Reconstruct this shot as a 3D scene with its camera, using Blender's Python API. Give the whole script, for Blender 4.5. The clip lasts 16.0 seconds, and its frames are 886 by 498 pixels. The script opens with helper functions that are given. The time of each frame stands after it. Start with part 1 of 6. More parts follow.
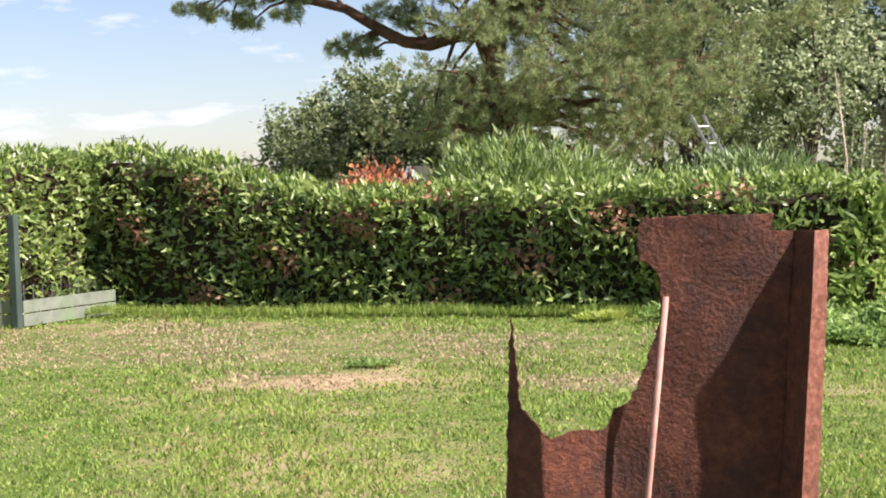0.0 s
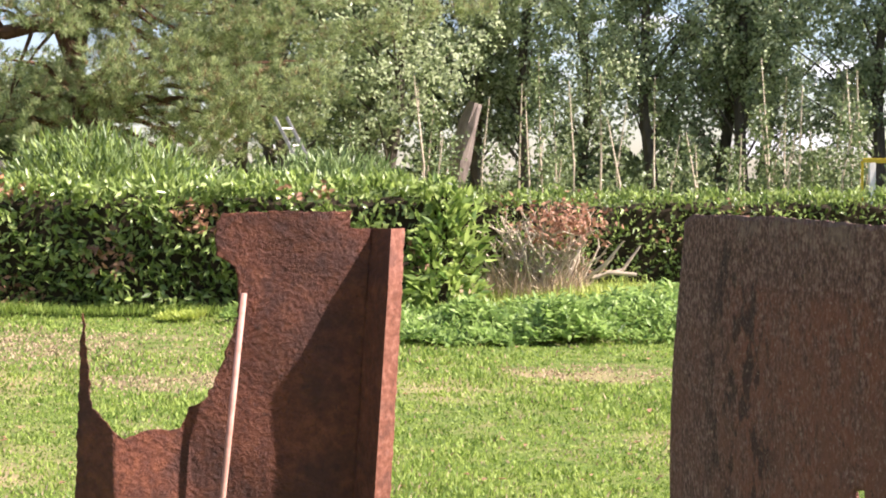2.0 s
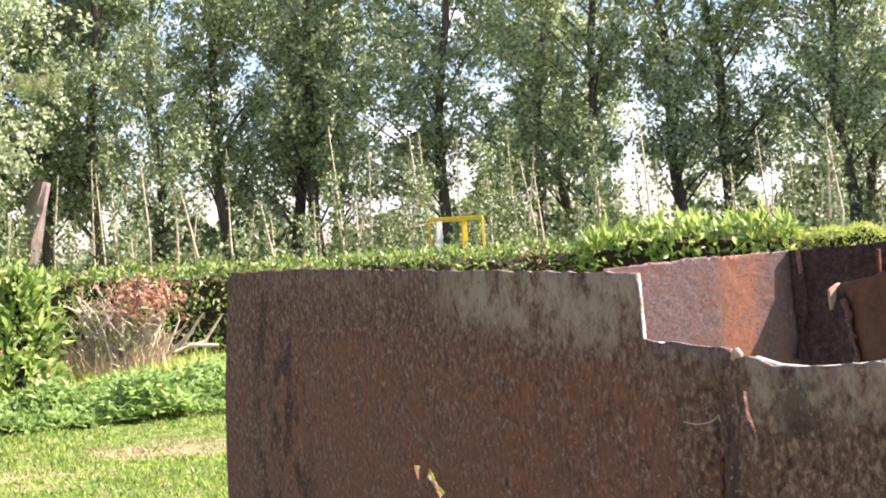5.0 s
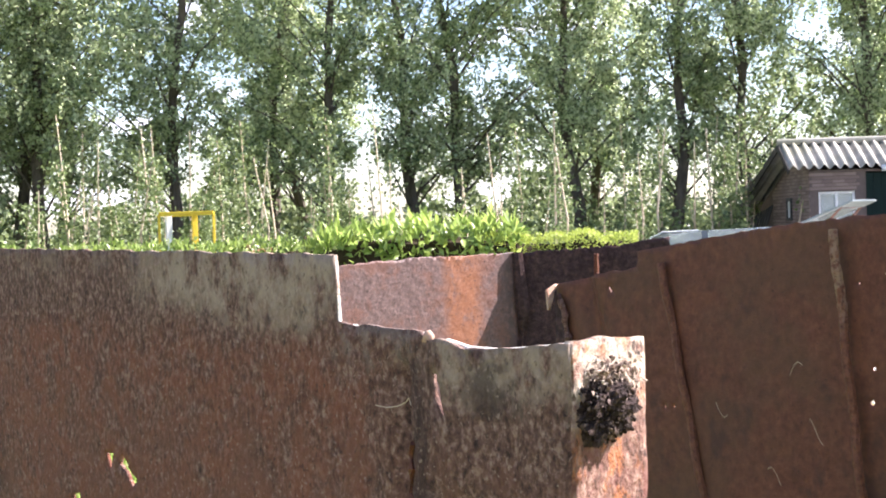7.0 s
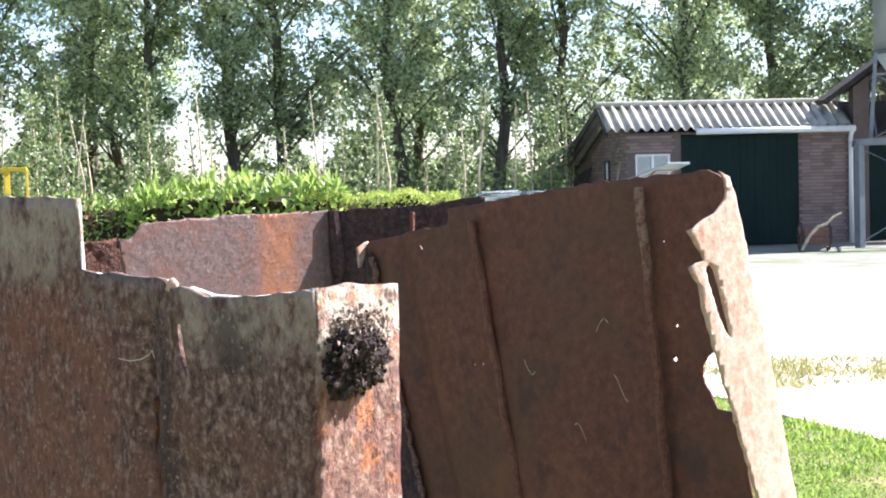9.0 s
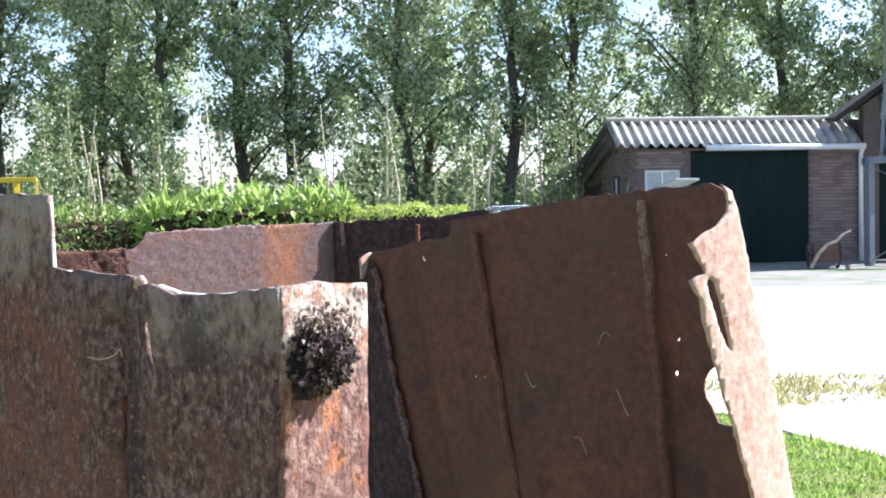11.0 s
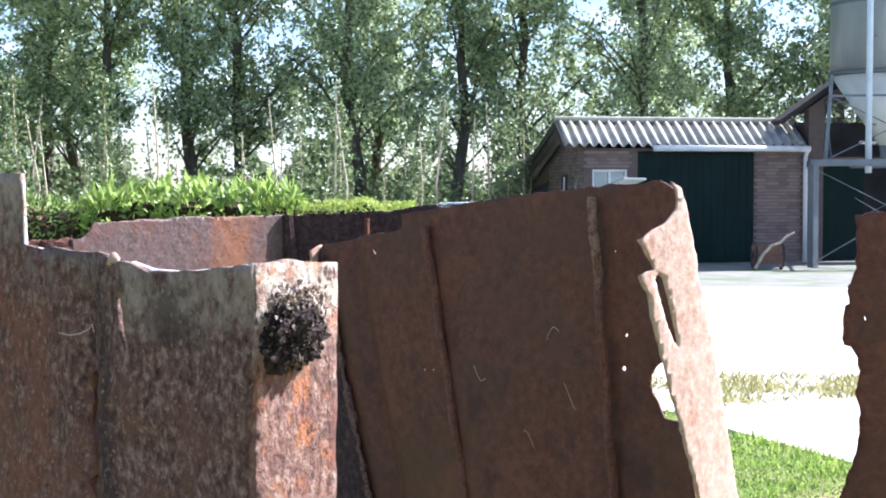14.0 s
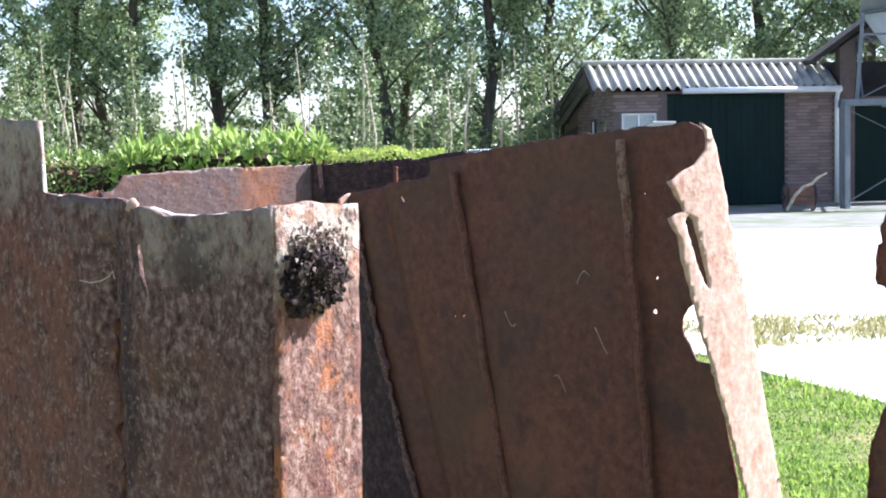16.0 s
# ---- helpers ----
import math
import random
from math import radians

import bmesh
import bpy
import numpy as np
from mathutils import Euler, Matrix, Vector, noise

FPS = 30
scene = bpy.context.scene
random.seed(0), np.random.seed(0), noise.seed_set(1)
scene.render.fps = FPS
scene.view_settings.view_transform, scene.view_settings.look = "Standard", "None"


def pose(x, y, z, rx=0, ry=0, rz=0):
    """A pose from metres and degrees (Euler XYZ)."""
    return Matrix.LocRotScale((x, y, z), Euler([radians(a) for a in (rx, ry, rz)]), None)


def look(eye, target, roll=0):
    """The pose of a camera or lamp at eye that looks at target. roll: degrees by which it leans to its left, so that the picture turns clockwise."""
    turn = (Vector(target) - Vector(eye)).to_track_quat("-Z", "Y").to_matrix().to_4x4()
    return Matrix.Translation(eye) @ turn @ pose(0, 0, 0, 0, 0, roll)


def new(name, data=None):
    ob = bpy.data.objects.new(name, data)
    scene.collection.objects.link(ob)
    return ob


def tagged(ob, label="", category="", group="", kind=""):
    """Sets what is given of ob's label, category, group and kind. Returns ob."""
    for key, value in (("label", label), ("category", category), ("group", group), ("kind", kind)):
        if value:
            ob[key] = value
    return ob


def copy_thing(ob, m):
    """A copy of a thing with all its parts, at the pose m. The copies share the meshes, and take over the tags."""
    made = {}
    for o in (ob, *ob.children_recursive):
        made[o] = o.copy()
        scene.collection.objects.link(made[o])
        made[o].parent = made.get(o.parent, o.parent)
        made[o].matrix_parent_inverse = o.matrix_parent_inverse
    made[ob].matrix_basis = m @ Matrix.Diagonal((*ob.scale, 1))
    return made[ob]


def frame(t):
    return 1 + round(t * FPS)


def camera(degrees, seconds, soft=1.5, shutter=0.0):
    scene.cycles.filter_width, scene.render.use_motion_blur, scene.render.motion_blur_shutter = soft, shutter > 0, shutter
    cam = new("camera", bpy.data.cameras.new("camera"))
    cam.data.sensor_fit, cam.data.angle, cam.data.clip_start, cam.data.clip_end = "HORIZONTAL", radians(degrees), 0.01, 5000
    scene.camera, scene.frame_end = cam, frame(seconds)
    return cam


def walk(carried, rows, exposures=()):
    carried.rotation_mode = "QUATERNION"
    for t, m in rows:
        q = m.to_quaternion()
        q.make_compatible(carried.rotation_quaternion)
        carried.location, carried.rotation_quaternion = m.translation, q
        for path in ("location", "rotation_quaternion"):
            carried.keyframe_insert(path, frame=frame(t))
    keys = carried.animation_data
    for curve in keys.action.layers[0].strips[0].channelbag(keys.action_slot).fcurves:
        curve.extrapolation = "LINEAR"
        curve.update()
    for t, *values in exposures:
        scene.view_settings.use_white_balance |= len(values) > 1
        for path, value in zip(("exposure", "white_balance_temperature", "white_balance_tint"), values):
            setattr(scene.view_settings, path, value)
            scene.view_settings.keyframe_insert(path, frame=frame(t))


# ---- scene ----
from mathutils import geometry

cam = camera(32.83, 16.0, soft=1.95)


def aim(x, y, z, turn, tilt, roll=0.0):
    """Pose at a place, turned clockwise from +y, tilted up, in degrees."""
    a, b = radians(turn), radians(tilt)
    return look((x, y, z), (x + math.sin(a) * math.cos(b), y + math.cos(a) * math.cos(b), z + math.sin(b)), roll)


PATH = [
    (0.0, aim(-0.000, 0.000, 1.500, -19.97, -2.37, -1.90)),
    (0.5, aim(0.003, 0.000, 1.496, -16.76, -2.23, -1.77)),
    (1.0, aim(0.009, -0.000, 1.490, -12.87, -2.45, -1.03)),
    (1.5, aim(0.016, 0.035, 1.489, -8.47, -2.655, -0.66)),
    (2.0, aim(0.000, 0.065, 1.478, -4.17, -2.615, -0.33)),
    (2.5, aim(0.027, -0.045, 1.486, -0.51, -2.07, -0.83)),
    (3.0, aim(0.035, -0.027, 1.481, 1.43, -1.38, -1.65)),
    (3.5, aim(0.020, -0.005, 1.473, 2.93, -0.98, -2.13)),
    (4.0, aim(0.073, -0.016, 1.473, 5.60, -1.10, -2.62)),
    (4.5, aim(0.023, -0.041, 1.472, 8.49, -1.04, -2.91)),
    (5.0, aim(0.027, -0.050, 1.469, 11.75, -0.47, -3.58)),
    (7.5, aim(0.069, -0.031, 1.454, 23.87, -1.40, -1.50)),
    (8.0, aim(0.091, -0.018, 1.450, 25.75, -1.99, -1.40)),
    (8.5, aim(0.081, -0.026, 1.448, 27.58, -2.41, -1.25)),
    (9.0, aim(0.096, -0.018, 1.448, 28.56, -2.70, -1.44)),
    (11.5, aim(0.115, -0.019, 1.440, 28.25, -2.07, -0.75)),
    (12.0, aim(0.108, -0.032, 1.441, 28.88, -2.38, -0.16)),
    (12.5, aim(0.114, -0.022, 1.438, 29.35, -2.68, 0.22)),
    (13.0, aim(0.116, -0.014, 1.436, 29.66, -2.80, 0.13)),
    (13.5, aim(0.100, -0.030, 1.438, 30.10, -2.55, 0.15)),
    (14.0, aim(0.098, -0.029, 1.435, 30.24, -2.30, 0.02)),
    (14.5, aim(0.086, -0.048, 1.437, 30.20, -2.32, -0.24)),
    (15.0, aim(0.046, -0.067, 1.440, 30.13, -2.55, -0.41)),
    (15.5, aim(0.076, -0.052, 1.436, 29.63, -3.25, -0.66)),
    (16.0, aim(0.106, -0.022, 1.431, 29.06, -4.28, -1.05)),
]
walk(cam, PATH, [(0.0, 1.2, 6350, 24), (2.0, 1.58, 6500, 26), (4.0, 1.88, 6500, 28), (5.0, 1.97, 6400, 28), (7.5, 2.22, 6150, 22), (9.0, 2.06, 5850, 18), (11.5, 1.90, 5500, 18), (16.0, 1.90, 5450, 18)])

# ---- world and sun ----
SUN_TURN, SUN_HEIGHT = 99.0, 42.0
world = bpy.data.worlds.new("daylight")
scene.world = world
world.use_nodes = True
wn, wl = world.node_tree.nodes, world.node_tree.links
sky = wn.new("ShaderNodeTexSky")
sky.sky_type = "NISHITA"
sky.sun_disc = False
sky.sun_elevation, sky.sun_rotation = radians(SUN_HEIGHT), radians(SUN_TURN)
sky.dust_density, sky.air_density, sky.ozone_density = 0.6, 1.0, 1.6
cloud_at = wn.new("ShaderNodeTexCoord")
cloud_map = wn.new("ShaderNodeMapping")
cloud_map.inputs["Scale"].default_value = (4.4, 4.4, 17.0)
cloud = wn.new("ShaderNodeTexNoise")
cloud.inputs["Scale"].default_value, cloud.inputs["Detail"].default_value = 2.4, 6.0
cloud_ramp = wn.new("ShaderNodeValToRGB")
cloud_ramp.color_ramp.elements[0].position, cloud_ramp.color_ramp.elements[1].position = 0.555, 0.72
cloud_mix = wn.new("ShaderNodeMixRGB")
cloud_mix.inputs[2].default_value = (8.6, 8.8, 9.2, 1)
wl.new(cloud_at.outputs["Generated"], cloud_map.inputs["Vector"])
wl.new(cloud_map.outputs["Vector"], cloud.inputs["Vector"])
wl.new(cloud.outputs["Fac"], cloud_ramp.inputs["Fac"])
wl.new(cloud_ramp.outputs["Color"], cloud_mix.inputs[0])
wl.new(sky.outputs["Color"], cloud_mix.inputs[1])
wl.new(cloud_mix.outputs["Color"], wn["Background"].inputs["Color"])
wn["Background"].inputs["Strength"].default_value = 0.063
sun_data = bpy.data.lights.new("sun", "SUN")
sun_data.energy, sun_data.angle, sun_data.color = 4.6, radians(0.5), (1.0, 0.95, 0.86)
sun_a, sun_b = radians(SUN_TURN), radians(SUN_HEIGHT)
sun_way = Vector((math.sin(sun_a) * math.cos(sun_b), math.cos(sun_a) * math.cos(sun_b), math.sin(sun_b)))
new("sun", sun_data).matrix_world = look(sun_way * 60, (0, 0, 0))


# ---- materials ----
def surface(name, cols, scale=5.0, rough=0.8, bump=0.2, bump_scale=None, metal=0.0, stretch=(1, 1, 1), spread=(0.3, 0.7),
            stain=None, stain_scale=1.0, stain_at=(0.5, 0.65), pits=None, pits_scale=20.0, pits_at=(0.6, 0.68), per="", through_light=0.0, bump_size=0.02, spec=0.4):
    """A node material: a ramp of colours over fine noise, large stains over it, bump, and if asked a shift for each piece or island."""
    m = bpy.data.materials.new(name)
    m.use_nodes = True
    n, l = m.node_tree.nodes, m.node_tree.links
    b = n["Principled BSDF"]
    at, mp = n.new("ShaderNodeTexCoord"), n.new("ShaderNodeMapping")
    mp.inputs["Scale"].default_value = stretch
    l.new(at.outputs["Object"], mp.inputs["Vector"])
    t = n.new("ShaderNodeTexNoise")
    t.inputs["Scale"].default_value, t.inputs["Detail"].default_value, t.inputs["Roughness"].default_value = scale, 8.0, 0.65
    l.new(mp.outputs["Vector"], t.inputs["Vector"])
    r = n.new("ShaderNodeValToRGB")
    e = r.color_ramp.elements
    while len(e) < len(cols):
        e.new(0.5)
    for i, c in enumerate(cols):
        e[i].position = spread[0] + (spread[1] - spread[0]) * i / max(1, len(cols) - 1)
        e[i].color = (*c, 1)
    fac = t.outputs["Fac"]
    if per:
        g = n.new("ShaderNodeNewGeometry" if per == "island" else "ShaderNodeObjectInfo")
        mix = n.new("ShaderNodeMath")
        mix.operation = "MULTIPLY_ADD"
        mix.inputs[1].default_value, mix.inputs[2].default_value = 0.55, -0.02
        add = n.new("ShaderNodeMath")
        add.operation = "MULTIPLY_ADD"
        add.inputs[1].default_value = 0.5
        l.new(g.outputs["Random Per Island" if per == "island" else "Random"], mix.inputs[0])
        l.new(t.outputs["Fac"], add.inputs[0])
        l.new(mix.outputs[0], add.inputs[2])
        fac = add.outputs[0]
    l.new(fac, r.inputs["Fac"])
    col = r.outputs["Color"]
    if stain:
        s = n.new("ShaderNodeTexNoise")
        s.inputs["Scale"].default_value, s.inputs["Detail"].default_value = stain_scale, 5.0
        l.new(mp.outputs["Vector"], s.inputs["Vector"])
        sr = n.new("ShaderNodeValToRGB")
        sr.color_ramp.elements[0].position, sr.color_ramp.elements[1].position = stain_at
        l.new(s.outputs["Fac"], sr.inputs["Fac"])
        mx = n.new("ShaderNodeMixRGB")
        mx.inputs[2].default_value = (*stain, 1)
        mask = sr.outputs["Color"]
        l.new(mask, mx.inputs[0])
        l.new(col, mx.inputs[1])
        col = mx.outputs["Color"]
    if pits:
        s = n.new("ShaderNodeTexNoise")
        s.inputs["Scale"].default_value, s.inputs["Detail"].default_value, s.inputs["Roughness"].default_value = pits_scale, 6.0, 0.7
        l.new(mp.outputs["Vector"], s.inputs["Vector"])
        sr = n.new("ShaderNodeValToRGB")
        sr.color_ramp.elements[0].position, sr.color_ramp.elements[1].position = pits_at
        l.new(s.outputs["Fac"], sr.inputs["Fac"])
        mx = n.new("ShaderNodeMixRGB")
        mx.inputs[2].default_value = (*pits, 1)
        l.new(sr.outputs["Color"], mx.inputs[0])
        l.new(col, mx.inputs[1])
        col = mx.outputs["Color"]
    l.new(col, b.inputs["Base Color"])
    b.inputs["Roughness"].default_value, b.inputs["Metallic"].default_value = rough, metal
    b.inputs["Specular IOR Level"].default_value = spec
    if bump:
        bt = n.new("ShaderNodeTexNoise")
        bt.inputs["Scale"].default_value, bt.inputs["Detail"].default_value = bump_scale or scale * 3, 6.0
        l.new(mp.outputs["Vector"], bt.inputs["Vector"])
        bp = n.new("ShaderNodeBump")
        bp.inputs["Strength"].default_value, bp.inputs["Distance"].default_value = bump, bump_size
        l.new(bt.outputs["Fac"], bp.inputs["Height"])
        l.new(bp.outputs["Normal"], b.inputs["Normal"])
    if through_light:
        tr, ms = n.new("ShaderNodeBsdfTranslucent"), n.new("ShaderNodeMixShader")
        l.new(col, tr.inputs["Color"])
        ms.inputs[0].default_value = through_light
        l.new(b.outputs[0], ms.inputs[1])
        l.new(tr.outputs[0], ms.inputs[2])
        l.new(ms.outputs[0], n["Material Output"].inputs["Surface"])
    return m


def leafy(name, dark, light, gloss=0.45, see=0.3, mid=None):
    cols = [dark, mid, light] if mid else [dark, light]
    return surface(name, cols, 0.9, gloss, 0, per="island", spread=(0.2, 0.62), through_light=see, spec=0.5)


def layered(name, cols, scale, layers, rough=0.75, bump=0.6, bump_scale=200, bump_size=0.003, stretch=(1, 1, 1), spread=(0.3, 0.7), spec=0.3):
    """Corroded steel: a ramp over fine noise, then crusts and stains (colour, noise scale, ramp, strength, limits, stretch), each held to
    limits (axis, rise from, rise to, fall from, fall to, unevenness) in metres."""
    m = bpy.data.materials.new(name)
    m.use_nodes = True
    n, l = m.node_tree.nodes, m.node_tree.links
    b = n["Principled BSDF"]
    at = n.new("ShaderNodeTexCoord")
    xyz = n.new("ShaderNodeSeparateXYZ")
    l.new(at.outputs["Object"], xyz.inputs[0])

    def grain(size, way, rough_noise=0.65):
        mp, t = n.new("ShaderNodeMapping"), n.new("ShaderNodeTexNoise")
        mp.inputs["Scale"].default_value = way
        t.inputs["Scale"].default_value, t.inputs["Detail"].default_value, t.inputs["Roughness"].default_value = size, 8.0, rough_noise
        l.new(at.outputs["Object"], mp.inputs["Vector"])
        l.new(mp.outputs["Vector"], t.inputs["Vector"])
        return t.outputs["Fac"]

    def calc(kind, a, c):
        k = n.new("ShaderNodeMath")
        k.operation = kind
        for i, v in enumerate((a, c)):
            if isinstance(v, (int, float)):
                k.inputs[i].default_value = v
            else:
                l.new(v, k.inputs[i])
        return k.outputs[0]

    def slope(v, lo, hi):
        k = n.new("ShaderNodeMapRange")
        k.interpolation_type = "SMOOTHSTEP"
        l.new(v, k.inputs["Value"])
        k.inputs["From Min"].default_value, k.inputs["From Max"].default_value = min(lo, hi), max(lo, hi)
        k.inputs["To Min"].default_value, k.inputs["To Max"].default_value = (0, 1) if lo < hi else (1, 0)
        return k.outputs["Result"]

    r = n.new("ShaderNodeValToRGB")
    e = r.color_ramp.elements
    while len(e) < len(cols):
        e.new(0.5)
    for i, c in enumerate(cols):
        e[i].position = spread[0] + (spread[1] - spread[0]) * i / (len(cols) - 1)
        e[i].color = (*c, 1)
    l.new(grain(scale, stretch), r.inputs["Fac"])
    col = r.outputs["Color"]
    for colour, size, ramp, strength, limits, way in layers:
        mask = calc("MULTIPLY", slope(grain(size, way), *ramp), strength)
        for axis, a0, a1, b0, b1, uneven in limits:
            v = xyz.outputs[axis]
            if uneven:
                v = calc("ADD", v, calc("MULTIPLY", calc("SUBTRACT", grain(0.6 / uneven, (1, 1, 1)), 0.5), uneven * 2))
            if a1 > a0:
                mask = calc("MULTIPLY", mask, slope(v, a0, a1))
            if b1 > b0:
                mask = calc("MULTIPLY", mask, slope(v, b1, b0))
        mx = n.new("ShaderNodeMixRGB")
        mx.inputs[2].default_value = (*colour, 1)
        l.new(mask, mx.inputs[0])
        l.new(col, mx.inputs[1])
        col = mx.outputs["Color"]
    l.new(col, b.inputs["Base Color"])
    b.inputs["Roughness"].default_value, b.inputs["Specular IOR Level"].default_value = rough, spec
    bp = n.new("ShaderNodeBump")
    bp.inputs["Strength"].default_value, bp.inputs["Distance"].default_value = bump, bump_size
    l.new(calc("ADD", grain(bump_scale, stretch), calc("MULTIPLY", grain(bump_scale * 0.3, stretch), 0.8)), bp.inputs["Height"])
    l.new(bp.outputs["Normal"], b.inputs["Normal"])
    return m


GRASS_GROUND = surface("lawn soil and thatch", [(0.07, 0.115, 0.025), (0.13, 0.18, 0.04), (0.24, 0.21, 0.10)], 3.0, 0.95, 0.6, 40,
                       stain=(0.42, 0.31, 0.18), stain_scale=0.34, stain_at=(0.52, 0.66), bump_size=0.03, spec=0.1)
GRASS_BLADE = leafy("grass blade", (0.085, 0.155, 0.022), (0.37, 0.47, 0.10), 0.6, 0.48, (0.185, 0.29, 0.045))
DRY_BLADE = leafy("dry grass blade", (0.24, 0.165, 0.095), (0.52, 0.40, 0.25), 0.8, 0.3)
WEED = leafy("yellowing weed", (0.20, 0.20, 0.06), (0.44, 0.40, 0.17), 0.8, 0.3)
LAUREL = leafy("laurel leaf", (0.045, 0.08, 0.022), (0.44, 0.54, 0.19), 0.26, 0.42, (0.185, 0.27, 0.078))
LAUREL_NEW = leafy("young laurel leaf", (0.08, 0.15, 0.025), (0.32, 0.42, 0.10), 0.35, 0.38)
LAUREL_BIG = leafy("large bright laurel leaf", (0.09, 0.17, 0.03), (0.42, 0.54, 0.14), 0.35, 0.42)
BOX_LEAF = leafy("box hedge leaf", (0.24, 0.32, 0.05), (0.52, 0.60, 0.13), 0.5, 0.35)
WILLOW = leafy("long grey green leaf", (0.05, 0.10, 0.025), (0.32, 0.42, 0.16), 0.4, 0.35)
BROWN_LEAF = leafy("withered leaf", (0.16, 0.07, 0.04), (0.52, 0.28, 0.17), 0.7, 0.3)
ORANGE_LEAF = leafy("orange autumn leaf", (0.35, 0.09, 0.03), (0.75, 0.26, 0.10), 0.6, 0.35)
NETTLE = leafy("nettle leaf", (0.085, 0.165, 0.035), (0.36, 0.51, 0.14), 0.5, 0.45)
TREE_LEAF = leafy("tree leaf", (0.10, 0.145, 0.075), (0.62, 0.69, 0.42), 0.27, 0.6, (0.29, 0.36, 0.18))
FAR_LEAF = leafy("distant leaf", (0.07, 0.10, 0.045), (0.24, 0.29, 0.13), 0.6, 0.4)
OAK_LEAF = leafy("oak leaf", (0.085, 0.115, 0.05), (0.36, 0.41, 0.19), 0.45, 0.5, (0.19, 0.235, 0.10))
IVY = leafy("ivy leaf", (0.05, 0.09, 0.03), (0.24, 0.30, 0.13), 0.4, 0.35)
NEEDLE = leafy("pine needle", (0.055, 0.09, 0.038), (0.43, 0.50, 0.215), 0.5, 0.48, (0.205, 0.27, 0.105))
NEEDLE_DEAD = leafy("dead pine needle", (0.12, 0.08, 0.035), (0.26, 0.18, 0.08), 0.7, 0.2)
TWIG_DARK = surface("hedge wood and inner shade", [(0.02, 0.016, 0.01), (0.05, 0.038, 0.022)], 9, 0.95, 0.5, 20, spec=0.1)
BARK = surface("bark", [(0.06, 0.05, 0.038), (0.15, 0.125, 0.095)], 6, 0.95, 0.8, 14, stretch=(1, 1, 0.35), bump_size=0.05, spec=0.1)
PINE_BARK = surface("pine bark", [(0.055, 0.03, 0.02), (0.17, 0.095, 0.06)], 5, 0.95, 0.8, 12, stretch=(1, 1, 0.4), bump_size=0.06, spec=0.1)
PALE_STEM = surface("pale dead stem", [(0.36, 0.285, 0.205), (0.66, 0.56, 0.43)], 10, 0.9, 0.3, spec=0.1)
EVEN, UPRIGHT = (1, 1, 1), (1, 1, 0.7)
RUST_DARK = layered("brown rust", [(0.068, 0.023, 0.013), (0.112, 0.038, 0.021), (0.162, 0.058, 0.033)], 45, [
    ((0.084, 0.042, 0.023), 3.2, (0.42, 0.62), 0.6, (), EVEN),
    ((0.185, 0.070, 0.034), 5.5, (0.52, 0.72), 0.6, (), UPRIGHT),
    ((0.050, 0.024, 0.019), 9.0, (0.55, 0.70), 0.7, (), UPRIGHT),
    ((0.030, 0.016, 0.013), 110, (0.60, 0.68), 0.6, (), EVEN),
    ((0.22, 0.13, 0.085), 160, (0.66, 0.74), 0.5, (), EVEN)], 0.68, 0.45, 190, 0.003)
# Dark scale of strip and weld; on the folded wing its shade is painted in.
RUST_SHADE = surface("dark purple rust with shade in it", [(0.024, 0.014, 0.015), (0.052, 0.031, 0.031), (0.11, 0.06, 0.05)], 45, 0.85, 0.8, 90, bump_size=0.006, spec=0.12)
# Near-white so that cut steel edges look sunlit: the light is in the colour.
EDGE_SUNLIT = surface("steel edge painted as sunlit", [(0.46, 0.36, 0.29), (0.72, 0.65, 0.56), (0.82, 0.78, 0.71)], 120, 0.7, 0.6, 240, bump_size=0.002)
